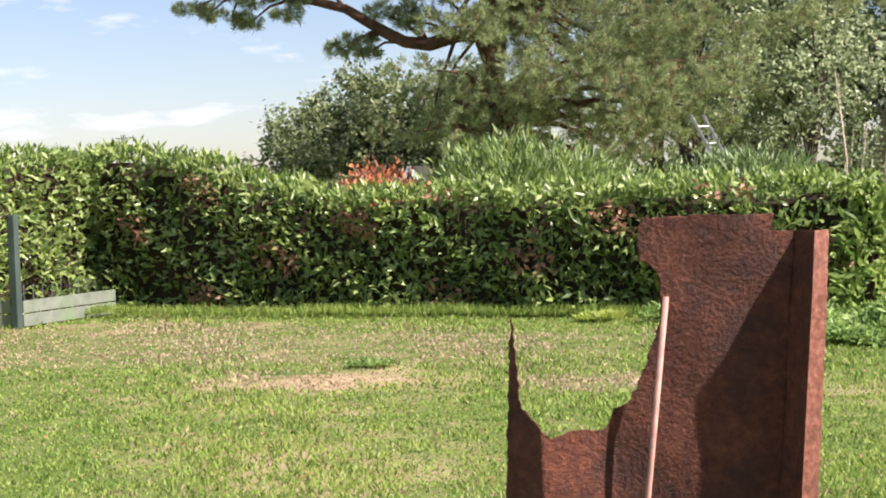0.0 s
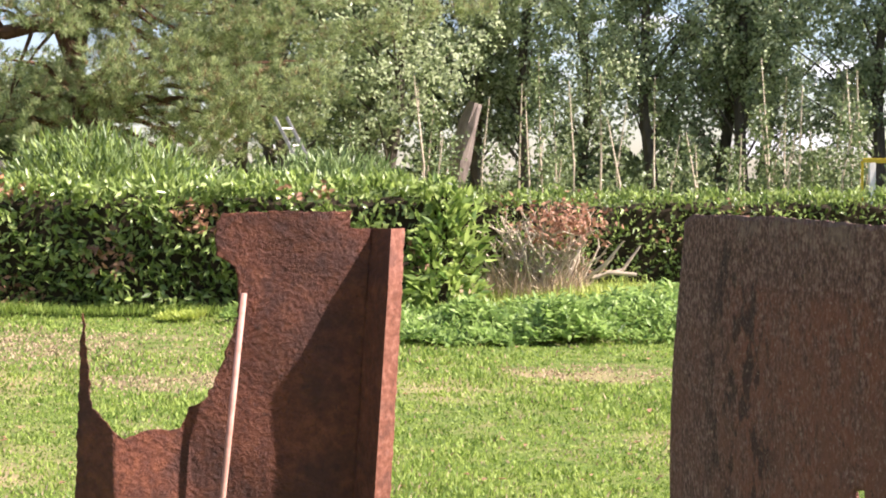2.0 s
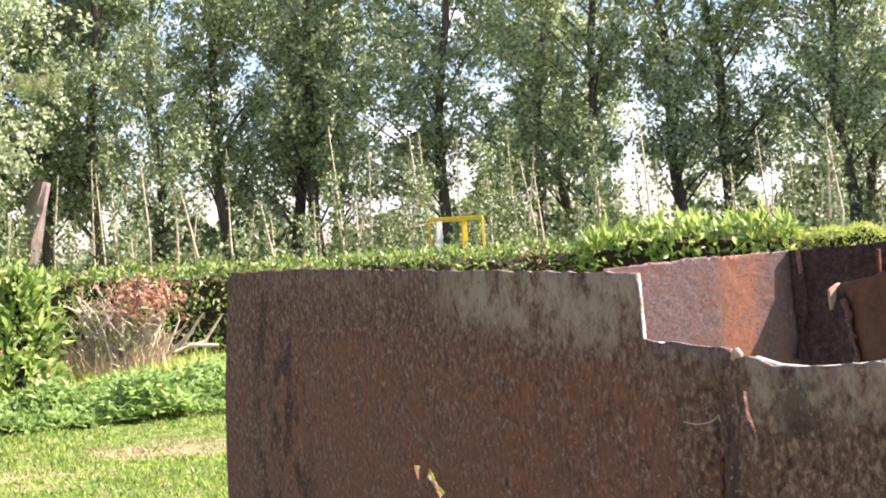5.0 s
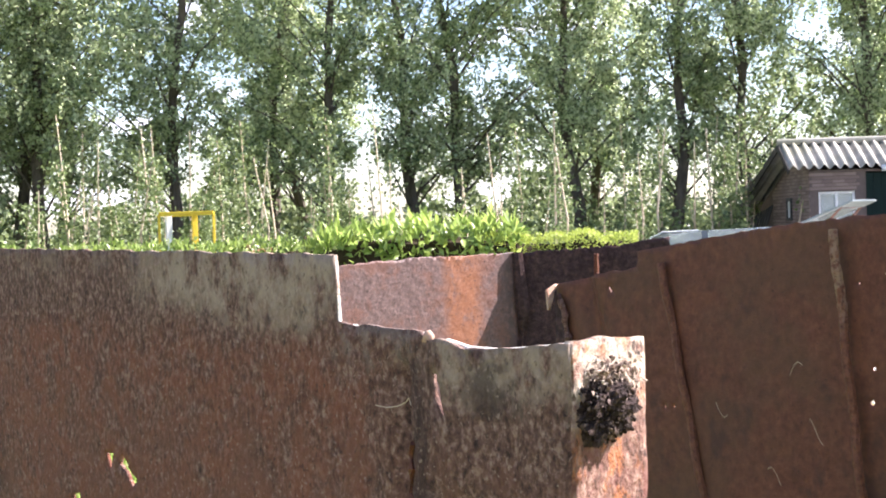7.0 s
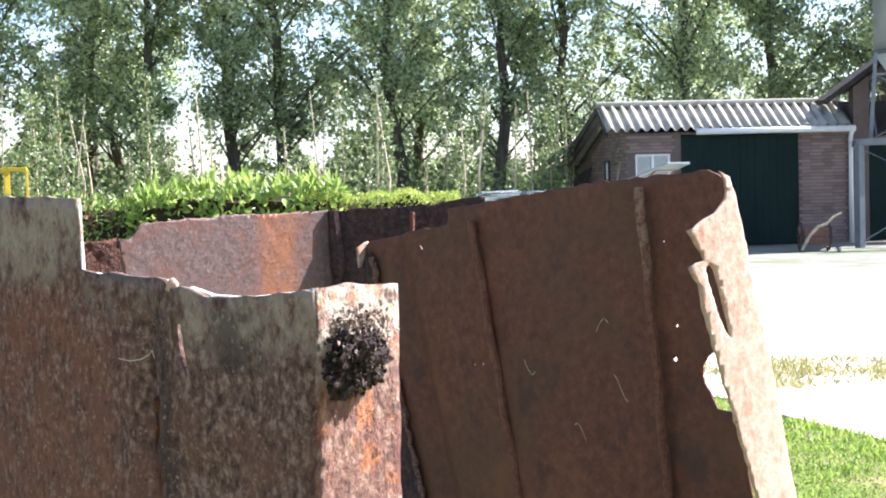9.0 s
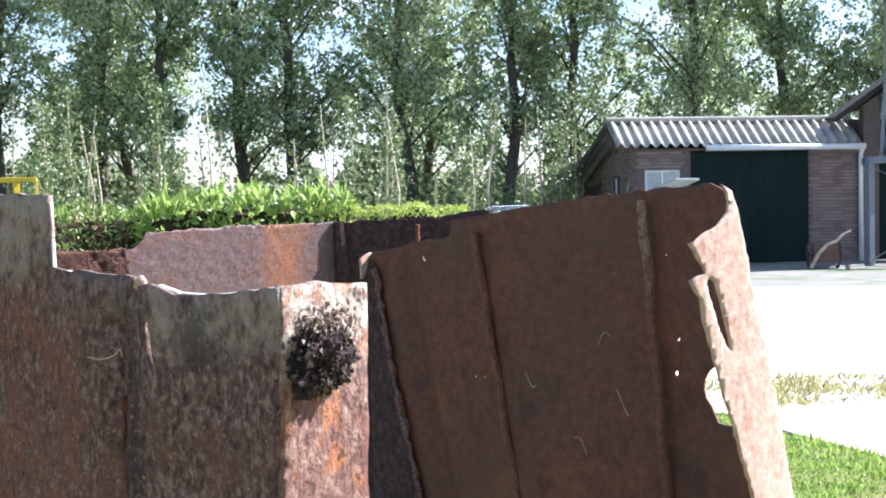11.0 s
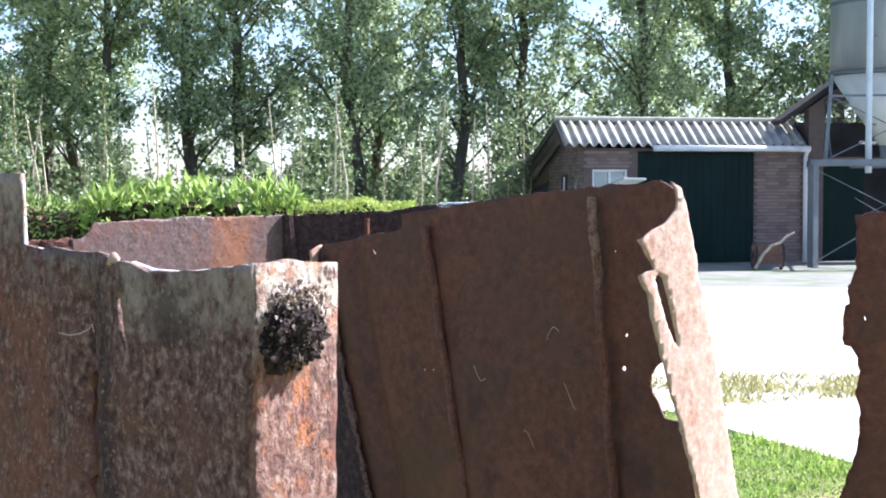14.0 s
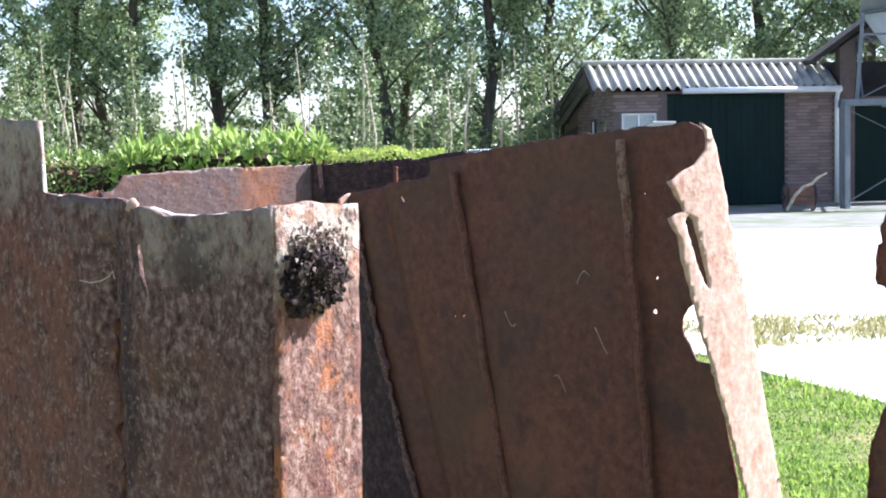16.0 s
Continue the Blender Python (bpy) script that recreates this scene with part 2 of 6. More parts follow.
RUST_SCALY = layered("scaly rust with grey bloom", [(0.036, 0.020, 0.017), (0.140, 0.074, 0.057), (0.32, 0.215, 0.170)], 260, [
    ((0.200, 0.072, 0.042), 45, (0.34, 0.62), 0.7, ((1, 0.665, 0.72, 1.26, 1.36, 0.04), (2, 0, 0, 1.378, 1.412, 0.025)), EVEN),
    ((0.155, 0.070, 0.048), 30, (0.42, 0.62), 0.6, ((2, 0, 0, 1.335, 1.36, 0.025),), UPRIGHT),
    ((0.38, 0.30, 0.23), 55, (0.34, 0.58), 0.78, ((1, 0.69, 0.70, 0.90, 1.0, 0.03), (2, 1.396, 1.424, 0, 0, 0.03)), UPRIGHT),
    ((0.21, 0.150, 0.115), 45, (0.42, 0.6), 0.6, ((1, 0.9, 1.0, 1.28, 1.34, 0.03), (2, 1.42, 1.44, 0, 0, 0.02)), EVEN),
    ((0.37, 0.29, 0.225), 60, (0.34, 0.56), 0.74, ((1, 0, 0, 0.625, 0.64, 0.012), (2, 1.366, 1.388, 0, 0, 0.025)), UPRIGHT),
    ((0.20, 0.155, 0.128), 70, (0.45, 0.6), 0.6, ((1, 0.63, 0.65, 0.72, 0.74, 0.02), (2, 1.375, 1.395, 0, 0, 0.025)), EVEN),
    ((0.042, 0.027, 0.023), 50, (0.34, 0.52), 0.72, ((1, 0.575, 0.588, 0.602, 0.615, 0.01), (2, 1.362, 1.374, 1.388, 1.398, 0.012)), EVEN),
    ((0.040, 0.022, 0.022), 35, (0.40, 0.56), 0.75, ((1, 0.638, 0.648, 0.660, 0.672, 0.008), (2, 0, 0, 1.395, 1.402, 0.01)), UPRIGHT),
    ((0.028, 0.017, 0.015), 48, (0.50, 0.58), 0.75, ((1, 1.20, 1.24, 1.33, 1.38, 0.03), (2, 1.16, 1.24, 1.42, 1.44, 0.02)), UPRIGHT),
    ((0.030, 0.018, 0.016), 210, (0.58, 0.66), 0.65, (), (1, 1, 0.8)),
    ((0.38, 0.28, 0.225), 330, (0.58, 0.66), 0.6, (), EVEN)], 0.85, 0.8, 320, 0.004, (0.9, 0.9, 0.75), (0.34, 0.68), 0.2)
RUST_RED = layered("red warty rust", [(0.066, 0.020, 0.010), (0.132, 0.040, 0.019), (0.215, 0.071, 0.032)], 26, [
    ((0.062, 0.024, 0.016), 3.0, (0.48, 0.64), 0.8, (), EVEN),
    ((0.21, 0.075, 0.035), 14, (0.58, 0.72), 0.5, (), EVEN),
    ((0.035, 0.016, 0.012), 60, (0.58, 0.68), 0.6, (), UPRIGHT)], 0.68, 1.0, 62, 0.016, spec=0.35)
# Brighter copy of the plate's rust: the lip's sunlight is partly in this colour.
RUST_LIP = layered("orange rust brightened as sunlit", [(0.11, 0.038, 0.021), (0.21, 0.078, 0.046), (0.33, 0.15, 0.10)], 50, [
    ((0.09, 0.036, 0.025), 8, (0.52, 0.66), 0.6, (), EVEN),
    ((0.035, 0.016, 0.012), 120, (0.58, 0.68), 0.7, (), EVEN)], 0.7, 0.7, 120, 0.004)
RUST_BAR = layered("bar rust", [(0.072, 0.027, 0.017), (0.135, 0.052, 0.030), (0.20, 0.085, 0.05)], 70, [
    ((0.28, 0.185, 0.12), 60, (0.40, 0.56), 0.75, ((0, 1.98, 2.0, 0, 0, 0), (2, 1.18, 1.30, 0, 0, 0.05)), EVEN),
    ((0.03, 0.015, 0.012), 150, (0.55, 0.65), 0.7, (), EVEN)], 0.7, 0.8, 160, 0.004)
RUST_PURPLE = layered("purple brown rust with orange run", [(0.078, 0.046, 0.042), (0.128, 0.075, 0.066), (0.19, 0.115, 0.10)], 75, [
    ((0.15, 0.062, 0.040), 9, (0.46, 0.62), 0.7, (), EVEN),
    ((0.29, 0.100, 0.036), 26, (0.28, 0.50), 0.7, ((0, 2.22, 2.30, 2.38, 2.46, 0.03),), UPRIGHT),
    ((0.055, 0.036, 0.036), 30, (0.40, 0.56), 0.7, ((0, 2.50, 2.56, 0, 0, 0.02),), UPRIGHT),
    ((0.042, 0.026, 0.025), 85, (0.57, 0.66), 0.75, (), EVEN)], 0.62, 0.5, 100, 0.005, spec=0.4)
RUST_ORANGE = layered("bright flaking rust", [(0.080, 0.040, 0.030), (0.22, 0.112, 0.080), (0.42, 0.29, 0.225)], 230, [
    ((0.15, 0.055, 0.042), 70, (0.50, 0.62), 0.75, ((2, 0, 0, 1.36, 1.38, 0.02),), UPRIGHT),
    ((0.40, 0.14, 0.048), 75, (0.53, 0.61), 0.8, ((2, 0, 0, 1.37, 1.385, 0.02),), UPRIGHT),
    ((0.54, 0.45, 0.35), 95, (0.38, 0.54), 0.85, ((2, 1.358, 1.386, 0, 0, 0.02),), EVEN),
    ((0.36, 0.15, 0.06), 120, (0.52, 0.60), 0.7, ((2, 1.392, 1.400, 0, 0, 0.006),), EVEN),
    ((0.045, 0.026, 0.023), 150, (0.57, 0.65), 0.85, (), UPRIGHT)], 0.78, 0.9, 330, 0.004, (0.8, 0.8, 0.7), (0.32, 0.7))
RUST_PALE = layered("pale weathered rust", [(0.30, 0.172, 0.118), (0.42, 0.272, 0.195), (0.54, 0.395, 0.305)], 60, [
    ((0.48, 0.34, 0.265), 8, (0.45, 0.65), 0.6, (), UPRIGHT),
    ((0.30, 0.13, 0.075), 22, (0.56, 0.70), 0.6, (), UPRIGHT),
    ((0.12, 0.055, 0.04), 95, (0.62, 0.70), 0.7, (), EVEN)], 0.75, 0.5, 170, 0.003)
COPPER = surface("pinkish rusty bar", [(0.36, 0.17, 0.12), (0.55, 0.30, 0.23)], 30, 0.6, 0.4, 90, bump_size=0.003)
FLAKE = surface("dark flaky clump", [(0.020, 0.013, 0.011), (0.05, 0.033, 0.029), (0.17, 0.12, 0.10)], 60, 0.8, 0.5, per="island", spread=(0.28, 0.72), spec=0.2)
PALE_FLAKE = surface("pale dry flakes", [(0.10, 0.065, 0.05), (0.30, 0.225, 0.175), (0.55, 0.46, 0.37)], 90, 0.85, 0.4, per="island", spread=(0.25, 0.7), spec=0.2)
FLAKE_CORE = surface("dark matted debris", [(0.014, 0.010, 0.009), (0.05, 0.033, 0.029), (0.16, 0.115, 0.095)], 260, 0.9, 1.0, 500, spread=(0.35, 0.75), bump_size=0.003, spec=0.15)
DEAD_WOOD = surface("dead grey brown wood", [(0.15, 0.12, 0.10), (0.32, 0.26, 0.22)], 5, 0.9, 0.6, 18, stretch=(1, 1, 0.35), spec=0.1)
CONCRETE = surface("sunlit pale concrete", [(0.46, 0.43, 0.38), (0.58, 0.55, 0.50), (0.66, 0.63, 0.58)], 1.1, 0.9, 0.3, 30,
                   stain=(0.40, 0.38, 0.31), stain_scale=0.5, stain_at=(0.55, 0.75), spec=0.2)
PAVING = surface("mossy grey paving", [(0.16, 0.16, 0.13), (0.27, 0.26, 0.22)], 2.0, 0.9, 0.4, 20, stain=(0.13, 0.16, 0.08), stain_scale=0.6, spec=0.2)
BRICK = surface("muted brown brick", [(0.155, 0.116, 0.105), (0.205, 0.153, 0.138), (0.255, 0.195, 0.175)], 8, 0.9, 0.4, 60, per="object", spread=(0.15, 0.6), spec=0.15)
MORTAR = surface("brick wall mortar", [(0.115, 0.09, 0.082), (0.155, 0.122, 0.11)], 9, 0.95, 0.4, 60, spec=0.1)
SHEET_ROOF = surface("grey fibre cement sheet", [(0.25, 0.24, 0.205), (0.40, 0.385, 0.34)], 3, 0.85, 0.3, 40, stain=(0.25, 0.25, 0.19), stain_scale=1.2, spec=0.2)
GREEN_DOOR = surface("dark green painted boards", [(0.004, 0.013, 0.012), (0.009, 0.024, 0.021)], 3, 0.7, 0.2, 30, stretch=(1, 1, 0.3), spec=0.15)
WHITE_PAINT = surface("white paint", [(0.68, 0.69, 0.70), (0.82, 0.82, 0.82)], 5, 0.5, 0.1, 60)
YELLOW_PAINT = surface("yellow paint", [(0.62, 0.42, 0.02), (0.80, 0.58, 0.05)], 6, 0.45, 0.1, 60)
GREEN_POST = surface("weathered green fence wood", [(0.03, 0.05, 0.04), (0.075, 0.10, 0.08)], 6, 0.7, 0.3, 40, stretch=(1, 1, 0.3))
GREY_BOARD = surface("grey weathered board", [(0.13, 0.15, 0.11), (0.23, 0.25, 0.19)], 6, 0.85, 0.4, 40, stain=(0.16, 0.22, 0.11), stain_scale=2)
STEEL_GREY = surface("blue grey painted steel", [(0.10, 0.12, 0.135), (0.17, 0.19, 0.21)], 4, 0.5, 0.15, 60, metal=0.2)
SILO = surface("galvanised silo sheet", [(0.20, 0.23, 0.24), (0.30, 0.33, 0.34)], 2, 0.5, 0.15, 40, metal=0.35, stretch=(1, 1, 0.3))
SILO_CONE = surface("pale hopper sheet", [(0.52, 0.54, 0.52), (0.66, 0.67, 0.64)], 2, 0.55, 0.15, 40, metal=0.1)
PIPE_BLUE = surface("pale blue pipe", [(0.42, 0.52, 0.60), (0.55, 0.64, 0.70)], 4, 0.45, 0.1, 40)
ALUMINIUM = surface("dull aluminium", [(0.30, 0.28, 0.26), (0.45, 0.43, 0.41)], 8, 0.5, 0.1, 50, metal=0.6)
# The interior's shade is put into this near-black wall and floor colour.
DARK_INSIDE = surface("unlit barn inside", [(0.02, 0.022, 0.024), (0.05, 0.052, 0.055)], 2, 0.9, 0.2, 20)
ROOF_EDGE = surface("dark roof board", [(0.025, 0.022, 0.02), (0.05, 0.045, 0.04)], 5, 0.9, 0.3, 30)
WOOD_OLD = surface("old reddish wood", [(0.11, 0.06, 0.045), (0.25, 0.135, 0.10)], 7, 0.85, 0.4, 50, stretch=(1, 1, 0.4))
BLACK_IRON = surface("black iron", [(0.02, 0.02, 0.022), (0.05, 0.048, 0.048)], 8, 0.6, 0.2, 50)
CAR_PAINT = surface("grey blue car paint", [(0.16, 0.19, 0.20), (0.20, 0.235, 0.245)], 2, 0.28, 0.0, metal=0.5)
RUBBER = surface("tyre rubber", [(0.015, 0.015, 0.016), (0.03, 0.03, 0.03)], 9, 0.8, 0.2, 60)
LICHEN = surface("yellow green lichen", [(0.42, 0.44, 0.16), (0.68, 0.66, 0.36)], 60, 0.9, 0.6, 200, bump_size=0.002)
GLASS = bpy.data.materials.new("window glass")
GLASS.use_nodes = True
GLASS.node_tree.nodes["Principled BSDF"].inputs["Base Color"].default_value = (0.80, 0.86, 0.86, 1)
GLASS.node_tree.nodes["Principled BSDF"].inputs["Roughness"].default_value = 0.06
GLASS.node_tree.nodes["Principled BSDF"].inputs["Transmission Weight"].default_value = 0.75


# ---- builders ----
def thing(name, label, category, at=(0, 0, 0), group="", kind=""):
    ob = new(name)
    ob.location = at
    ob.empty_display_size = 0.2
    return tagged(ob, label, category, group, kind)


def hang(name, mesh, material, parent=None, label="", kind=""):
    mesh.name = name
    if material and not mesh.materials:
        mesh.materials.append(material)
    ob = new(name, mesh)
    if parent:
        ob.parent = parent
        ob.matrix_parent_inverse = Matrix.Translation(-parent.location) if parent.parent is None else Matrix()
    return tagged(ob, label, kind=kind)


def part(name, bm, material, parent=None, label="", smooth=False, kind=""):
    bmesh.ops.recalc_face_normals(bm, faces=bm.faces)
    me = bpy.data.meshes.new(name)
    bm.to_mesh(me)
    bm.free()
    if smooth:
        me.polygons.foreach_set("use_smooth", [True] * len(me.polygons))
    return hang(name, me, material, parent, label, kind)


def box_bm(size, m=Matrix(), bevel=0.01, bm=None):
    bm = bm or bmesh.new()
    r = bmesh.ops.create_cube(bm, size=1.0, matrix=m @ Matrix.Diagonal((*size, 1)))
    if bevel:
        es = list({e for v in r["verts"] for e in v.link_edges})
        bmesh.ops.bevel(bm, geom=es, offset=bevel, segments=2, affect="EDGES", profile=0.6)
    return bm


def beam_bm(a, b, w, h=None, bm=None, bevel=0.006):
    """A square bar from a to b."""
    a, b = Vector(a), Vector(b)
    q = (b - a).to_track_quat("Z", "Y").to_matrix().to_4x4()
    return box_bm((w, h or w, (b - a).length), Matrix.Translation((a + b) / 2) @ q, bevel, bm)


def tube_bm(points, radii, sides=8, bm=None, wobble=0.0, seed=0):
    """A tapered tube through points."""
    bm = bm or bmesh.new()
    rnd = random.Random(seed)
    pts = [Vector(p) for p in points]
    rings = []
    for i, p in enumerate(pts):
        way = (pts[min(i + 1, len(pts) - 1)] - pts[max(i - 1, 0)]).normalized()
        q = way.to_track_quat("Z", "Y")
        ring = []
        for k in range(sides):
            a = 2 * math.pi * k / sides
            r = radii[i] * (1 + wobble * (rnd.random() - 0.5))
            ring.append(bm.verts.new(p + q @ Vector((math.cos(a) * r, math.sin(a) * r, 0))))
        rings.append(ring)
    for r0, r1 in zip(rings, rings[1:]):
        for k in range(sides):
            bm.faces.new((r0[k], r0[(k + 1) % sides], r1[(k + 1) % sides], r1[k]))
    bm.faces.new(rings[0][::-1])
    bm.faces.new(rings[-1])
    return bm


def prism_bm(outline, a, b, m=Matrix(), bm=None):
    """A flat outline of (x, z) pairs drawn out along y from a to b."""
    bm = bm or bmesh.new()
    f = [bm.verts.new(m @ Vector((x, a, z))) for x, z in outline]
    k = [bm.verts.new(m @ Vector((x, b, z))) for x, z in outline]
    bm.faces.new(f)
    bm.faces.new(k[::-1])
    for i in range(len(f)):
        j = (i + 1) % len(f)
        bm.faces.new((f[i], k[i], k[j], f[j]))
    return bm


def leaf_mesh(name, at, axis, normal, length, width, fold=0.25):
    """Many leaves of two triangles each, folded along the midrib."""
    at, axis, normal = np.asarray(at), np.asarray(axis), np.asarray(normal)
    axis = axis / (np.linalg.norm(axis, axis=1, keepdims=True) + 1e-9)
    side = np.cross(axis, normal)
    side /= np.linalg.norm(side, axis=1, keepdims=True) + 1e-9
    up = np.cross(side, axis)
    ln, wd = np.asarray(length)[:, None], np.asarray(width)[:, None]
    mid = at + axis * ln * 0.45 + up * wd * fold
    v = np.stack([at, mid + side * wd * 0.5, at + axis * ln, mid - side * wd * 0.5], 1).reshape(-1, 3)
    n = len(at)
    me = bpy.data.meshes.new(name)
    me.vertices.add(n * 4)
    me.vertices.foreach_set("co", v.astype(np.float32).ravel())
    idx = (np.arange(n)[:, None] * 4 + np.array([0, 1, 2, 0, 2, 3])[None]).ravel()
    me.loops.add(n * 6)
    me.loops.foreach_set("vertex_index", idx.astype(np.int32))
    me.polygons.add(n * 2)
    me.polygons.foreach_set("loop_start", np.arange(0, n * 6, 3, dtype=np.int32))
    me.update(calc_edges=True)
    return me


def spin(rng, n):
    v = rng.normal(size=(n, 3))
    return v / np.linalg.norm(v, axis=1, keepdims=True)


# ---- ground, yard ----
def sheet(name, pts, z, material, label, category):
    bm = bmesh.new()
    bm.faces.new([bm.verts.new((x, y, z)) for x, y in pts])
    ob = part(name, bm, material)
    return tagged(ob, label, category, kind="structure")


sheet("ground", [(-1500, -1500), (1500, -1500), (1500, 1500), (-1500, 1500)], 0.0, GRASS_GROUND,
      "mown lawn with worn dry patches reaching to the horizon", "lawn")


def slab(name, pts, top, material, label, category):
    bm = bmesh.new()
    a = [bm.verts.new((x, y, top)) for x, y in pts]
    b = [bm.verts.new((x, y, -0.05)) for x, y in pts]
    bm.faces.new(a)
    for i in range(len(a)):
        j = (i + 1) % len(a)
        bm.faces.new((a[i], a[j], b[j], b[i]))
    return tagged(part(name, bm, material), label, category, kind="structure")


YARD = [(5.6, 9.6), (6.2, 7.4), (6.0, 6.65), (5.85, 5.6), (6.3, 2.0), (40, 2.0), (40, 12.0), (16.6, 15.4), (14.4, 16.9), (9.6, 21.0)]
slab("pavement_yard", YARD, 0.012, CONCRETE, "pale sunlit concrete farm yard", "yard")
slab("pavement_barn", [(14.4, 16.9), (16.6, 15.4), (40, 12.0), (40, 30.0), (12.0, 30.0), (9.6, 21.0)], 0.018, PAVING,
     "grey mossy paving before the brick shed", "paving")


def inside(x, y, poly):
    hit = np.zeros(len(x), bool)
    for (x0, y0), (x1, y1) in zip(poly, poly[1:] + poly[:1]):
        c = (y0 > y) != (y1 > y)
        hit ^= c & (x < (x1 - x0) * (y - y0) / (y1 - y0 + 1e-12) + x0)
    return hit


STRIP = [(6.5, 7.5), (7.7, 7.25), (11.0, 5.2), (11.6, 6.3), (8.5, 8.0), (7.6, 8.75), (6.4, 9.0)]


BARE = [(-9.1, 13.9, 1.9, 0.55), (-8.5, 14.75, 2.0, 0.45), (-5.2, 12.9, 1.5, 0.6), (-5.2, 10.7, 0.8, 0.4), (-8.5, 11.9, 1.5, 0.45), (-6.7, 12.4, 1.5, 0.45), (-5.2, 13.9, 1.8, 0.4), (-2.65, 10.8, 0.8, 0.4), (0.3, 11.5, 0.7, 0.4), (-7.0, 13.3, 2.2, 0.35), (-4.3, 13.2, 1.2, 0.3), (-8.9, 12.8, 1.2, 0.3)]


def lawn():
    rng = np.random.default_rng(4)
    n = 420000
    turn = np.radians(rng.uniform(-38, 54, n))
    d = 3.0 * (19.5 / 3.0) ** rng.uniform(0, 1, n)
    x, y = np.sin(turn) * d, np.cos(turn) * d
    patch = np.sin(x * 1.3 + 1.0) * np.sin(y * 1.7 - 0.4) + 0.8 * np.sin(x * 0.55 - y * 0.9 + 2.0) + rng.normal(0, 0.35, n)
    worn = np.zeros(n, bool)
    for cx, cy, rx, ry in BARE:
        worn |= ((x - cx) / rx) ** 2 + ((y - cy) / (ry * 1.5)) ** 2 + rng.normal(0, 0.22, n) + 0.3 * np.sin(x * 5 + y * 7) < 1
    tired = ((x + 6.6) / 4.6) ** 2 + ((y - 13.1) / 2.1) ** 2 + 0.35 * np.sin(x * 2.3 + 1.2 * np.sin(y * 2.1)) + rng.normal(0, 0.15, n) < 1
    keep = ~inside(x, y, YARD) & (~worn | (rng.random(n) < 0.85))
    x, y, d, patch, worn, tired = x[keep], y[keep], d[keep], patch[keep], worn[keep], tired[keep]
    n = len(x)
    lean = rng.normal(0, 0.55, (n, 2))
    axis = np.stack([lean[:, 0], lean[:, 1], np.ones(n)], 1)
    tuft = np.clip(0.75 + 0.45 * np.sin(x * 7.3 + 2 * np.sin(y * 3.1)) * np.sin(y * 8.1 + np.sin(x * 4.7)) + 0.25 * np.sin(x * 2.1 + y * 1.3), 0.35, 1.5)
    length = rng.uniform(0.022, 0.055, n) * (0.8 + 0.03 * d) * tuft
    dry = (rng.random(n) < 0.03) | (worn & (rng.random(n) < 0.93)) | (tired & (rng.random(n) < 0.27)) | ((patch > 1.25) & (rng.random(n) < 0.15))
    length = np.where(worn & dry, length * 0.55, length)
    at = np.stack([x, y, np.zeros(n)], 1)
    wide = (0.0045 + 0.0009 * d) * np.where(worn & dry, 1.2, 1.0)
    for pick, mat, name, label in ((~dry, GRASS_BLADE, "grass", "short green mown grass"), (dry, DRY_BLADE, "dry_grass", "straw-coloured dry grass blades")):
        me = leaf_mesh(name, at[pick], axis[pick], spin(rng, pick.sum()), length[pick], wide[pick], 0.1)
        tagged(hang(name, me, mat), label, "grass", kind="stuff")
    # dry tufts along the strip between the two slabs
    m = 26000
    x, y = rng.uniform(6, 12, m), rng.uniform(5, 9.2, m)
    ok = inside(x, y, STRIP) & (np.sin(x * 5) * np.sin(y * 6) + rng.normal(0, 0.4, m) > -0.2)
    at = np.stack([x, y, np.full(m, 0.01)], 1)[ok]
    ax = np.concatenate([rng.normal(0, 0.7, (m, 2)), np.ones((m, 1))], 1)[ok]
    k = len(at)
    tagged(hang("weeds", leaf_mesh("weeds", at, ax, spin(rng, k), rng.uniform(0.04, 0.10, k), np.full(k, 0.016)), WEED),
           "dry yellow weeds growing in a joint of the yard", "weeds", kind="stuff")
    m = 260
    turn, d = np.radians(rng.uniform(-37, 10, m)), rng.uniform(4.5, 15, m)
    at = np.stack([np.sin(turn) * d, np.cos(turn) * d, np.full(m, 0.03)], 1)
    tagged(hang("fallen_leaves", leaf_mesh("fallen", at, spin(rng, m) * (1, 1, 0.2), np.tile((0.1, 0.1, 1.0), (m, 1)), rng.uniform(0.03, 0.06, m),
                                           rng.uniform(0.02, 0.04, m)), BROWN_LEAF), "few withered leaves lying on the lawn", "leaves", kind="stuff")


lawn()


# ---- hedges and shrubs ----
def along(path, s):
    p = np.asarray(path, float)
    seg = np.linalg.norm(np.diff(p, axis=0), axis=1)
    c = np.concatenate([[0], np.cumsum(seg)])
    s = s * c[-1]
    xy = np.stack([np.interp(s, c, p[:, 0]), np.interp(s, c, p[:, 1])], 1)
    k = np.clip(np.searchsorted(c, s, side="right") - 1, 0, len(seg) - 1)
    way = (np.diff(p, axis=0) / seg[:, None])[k]
    return xy, way, c[-1]


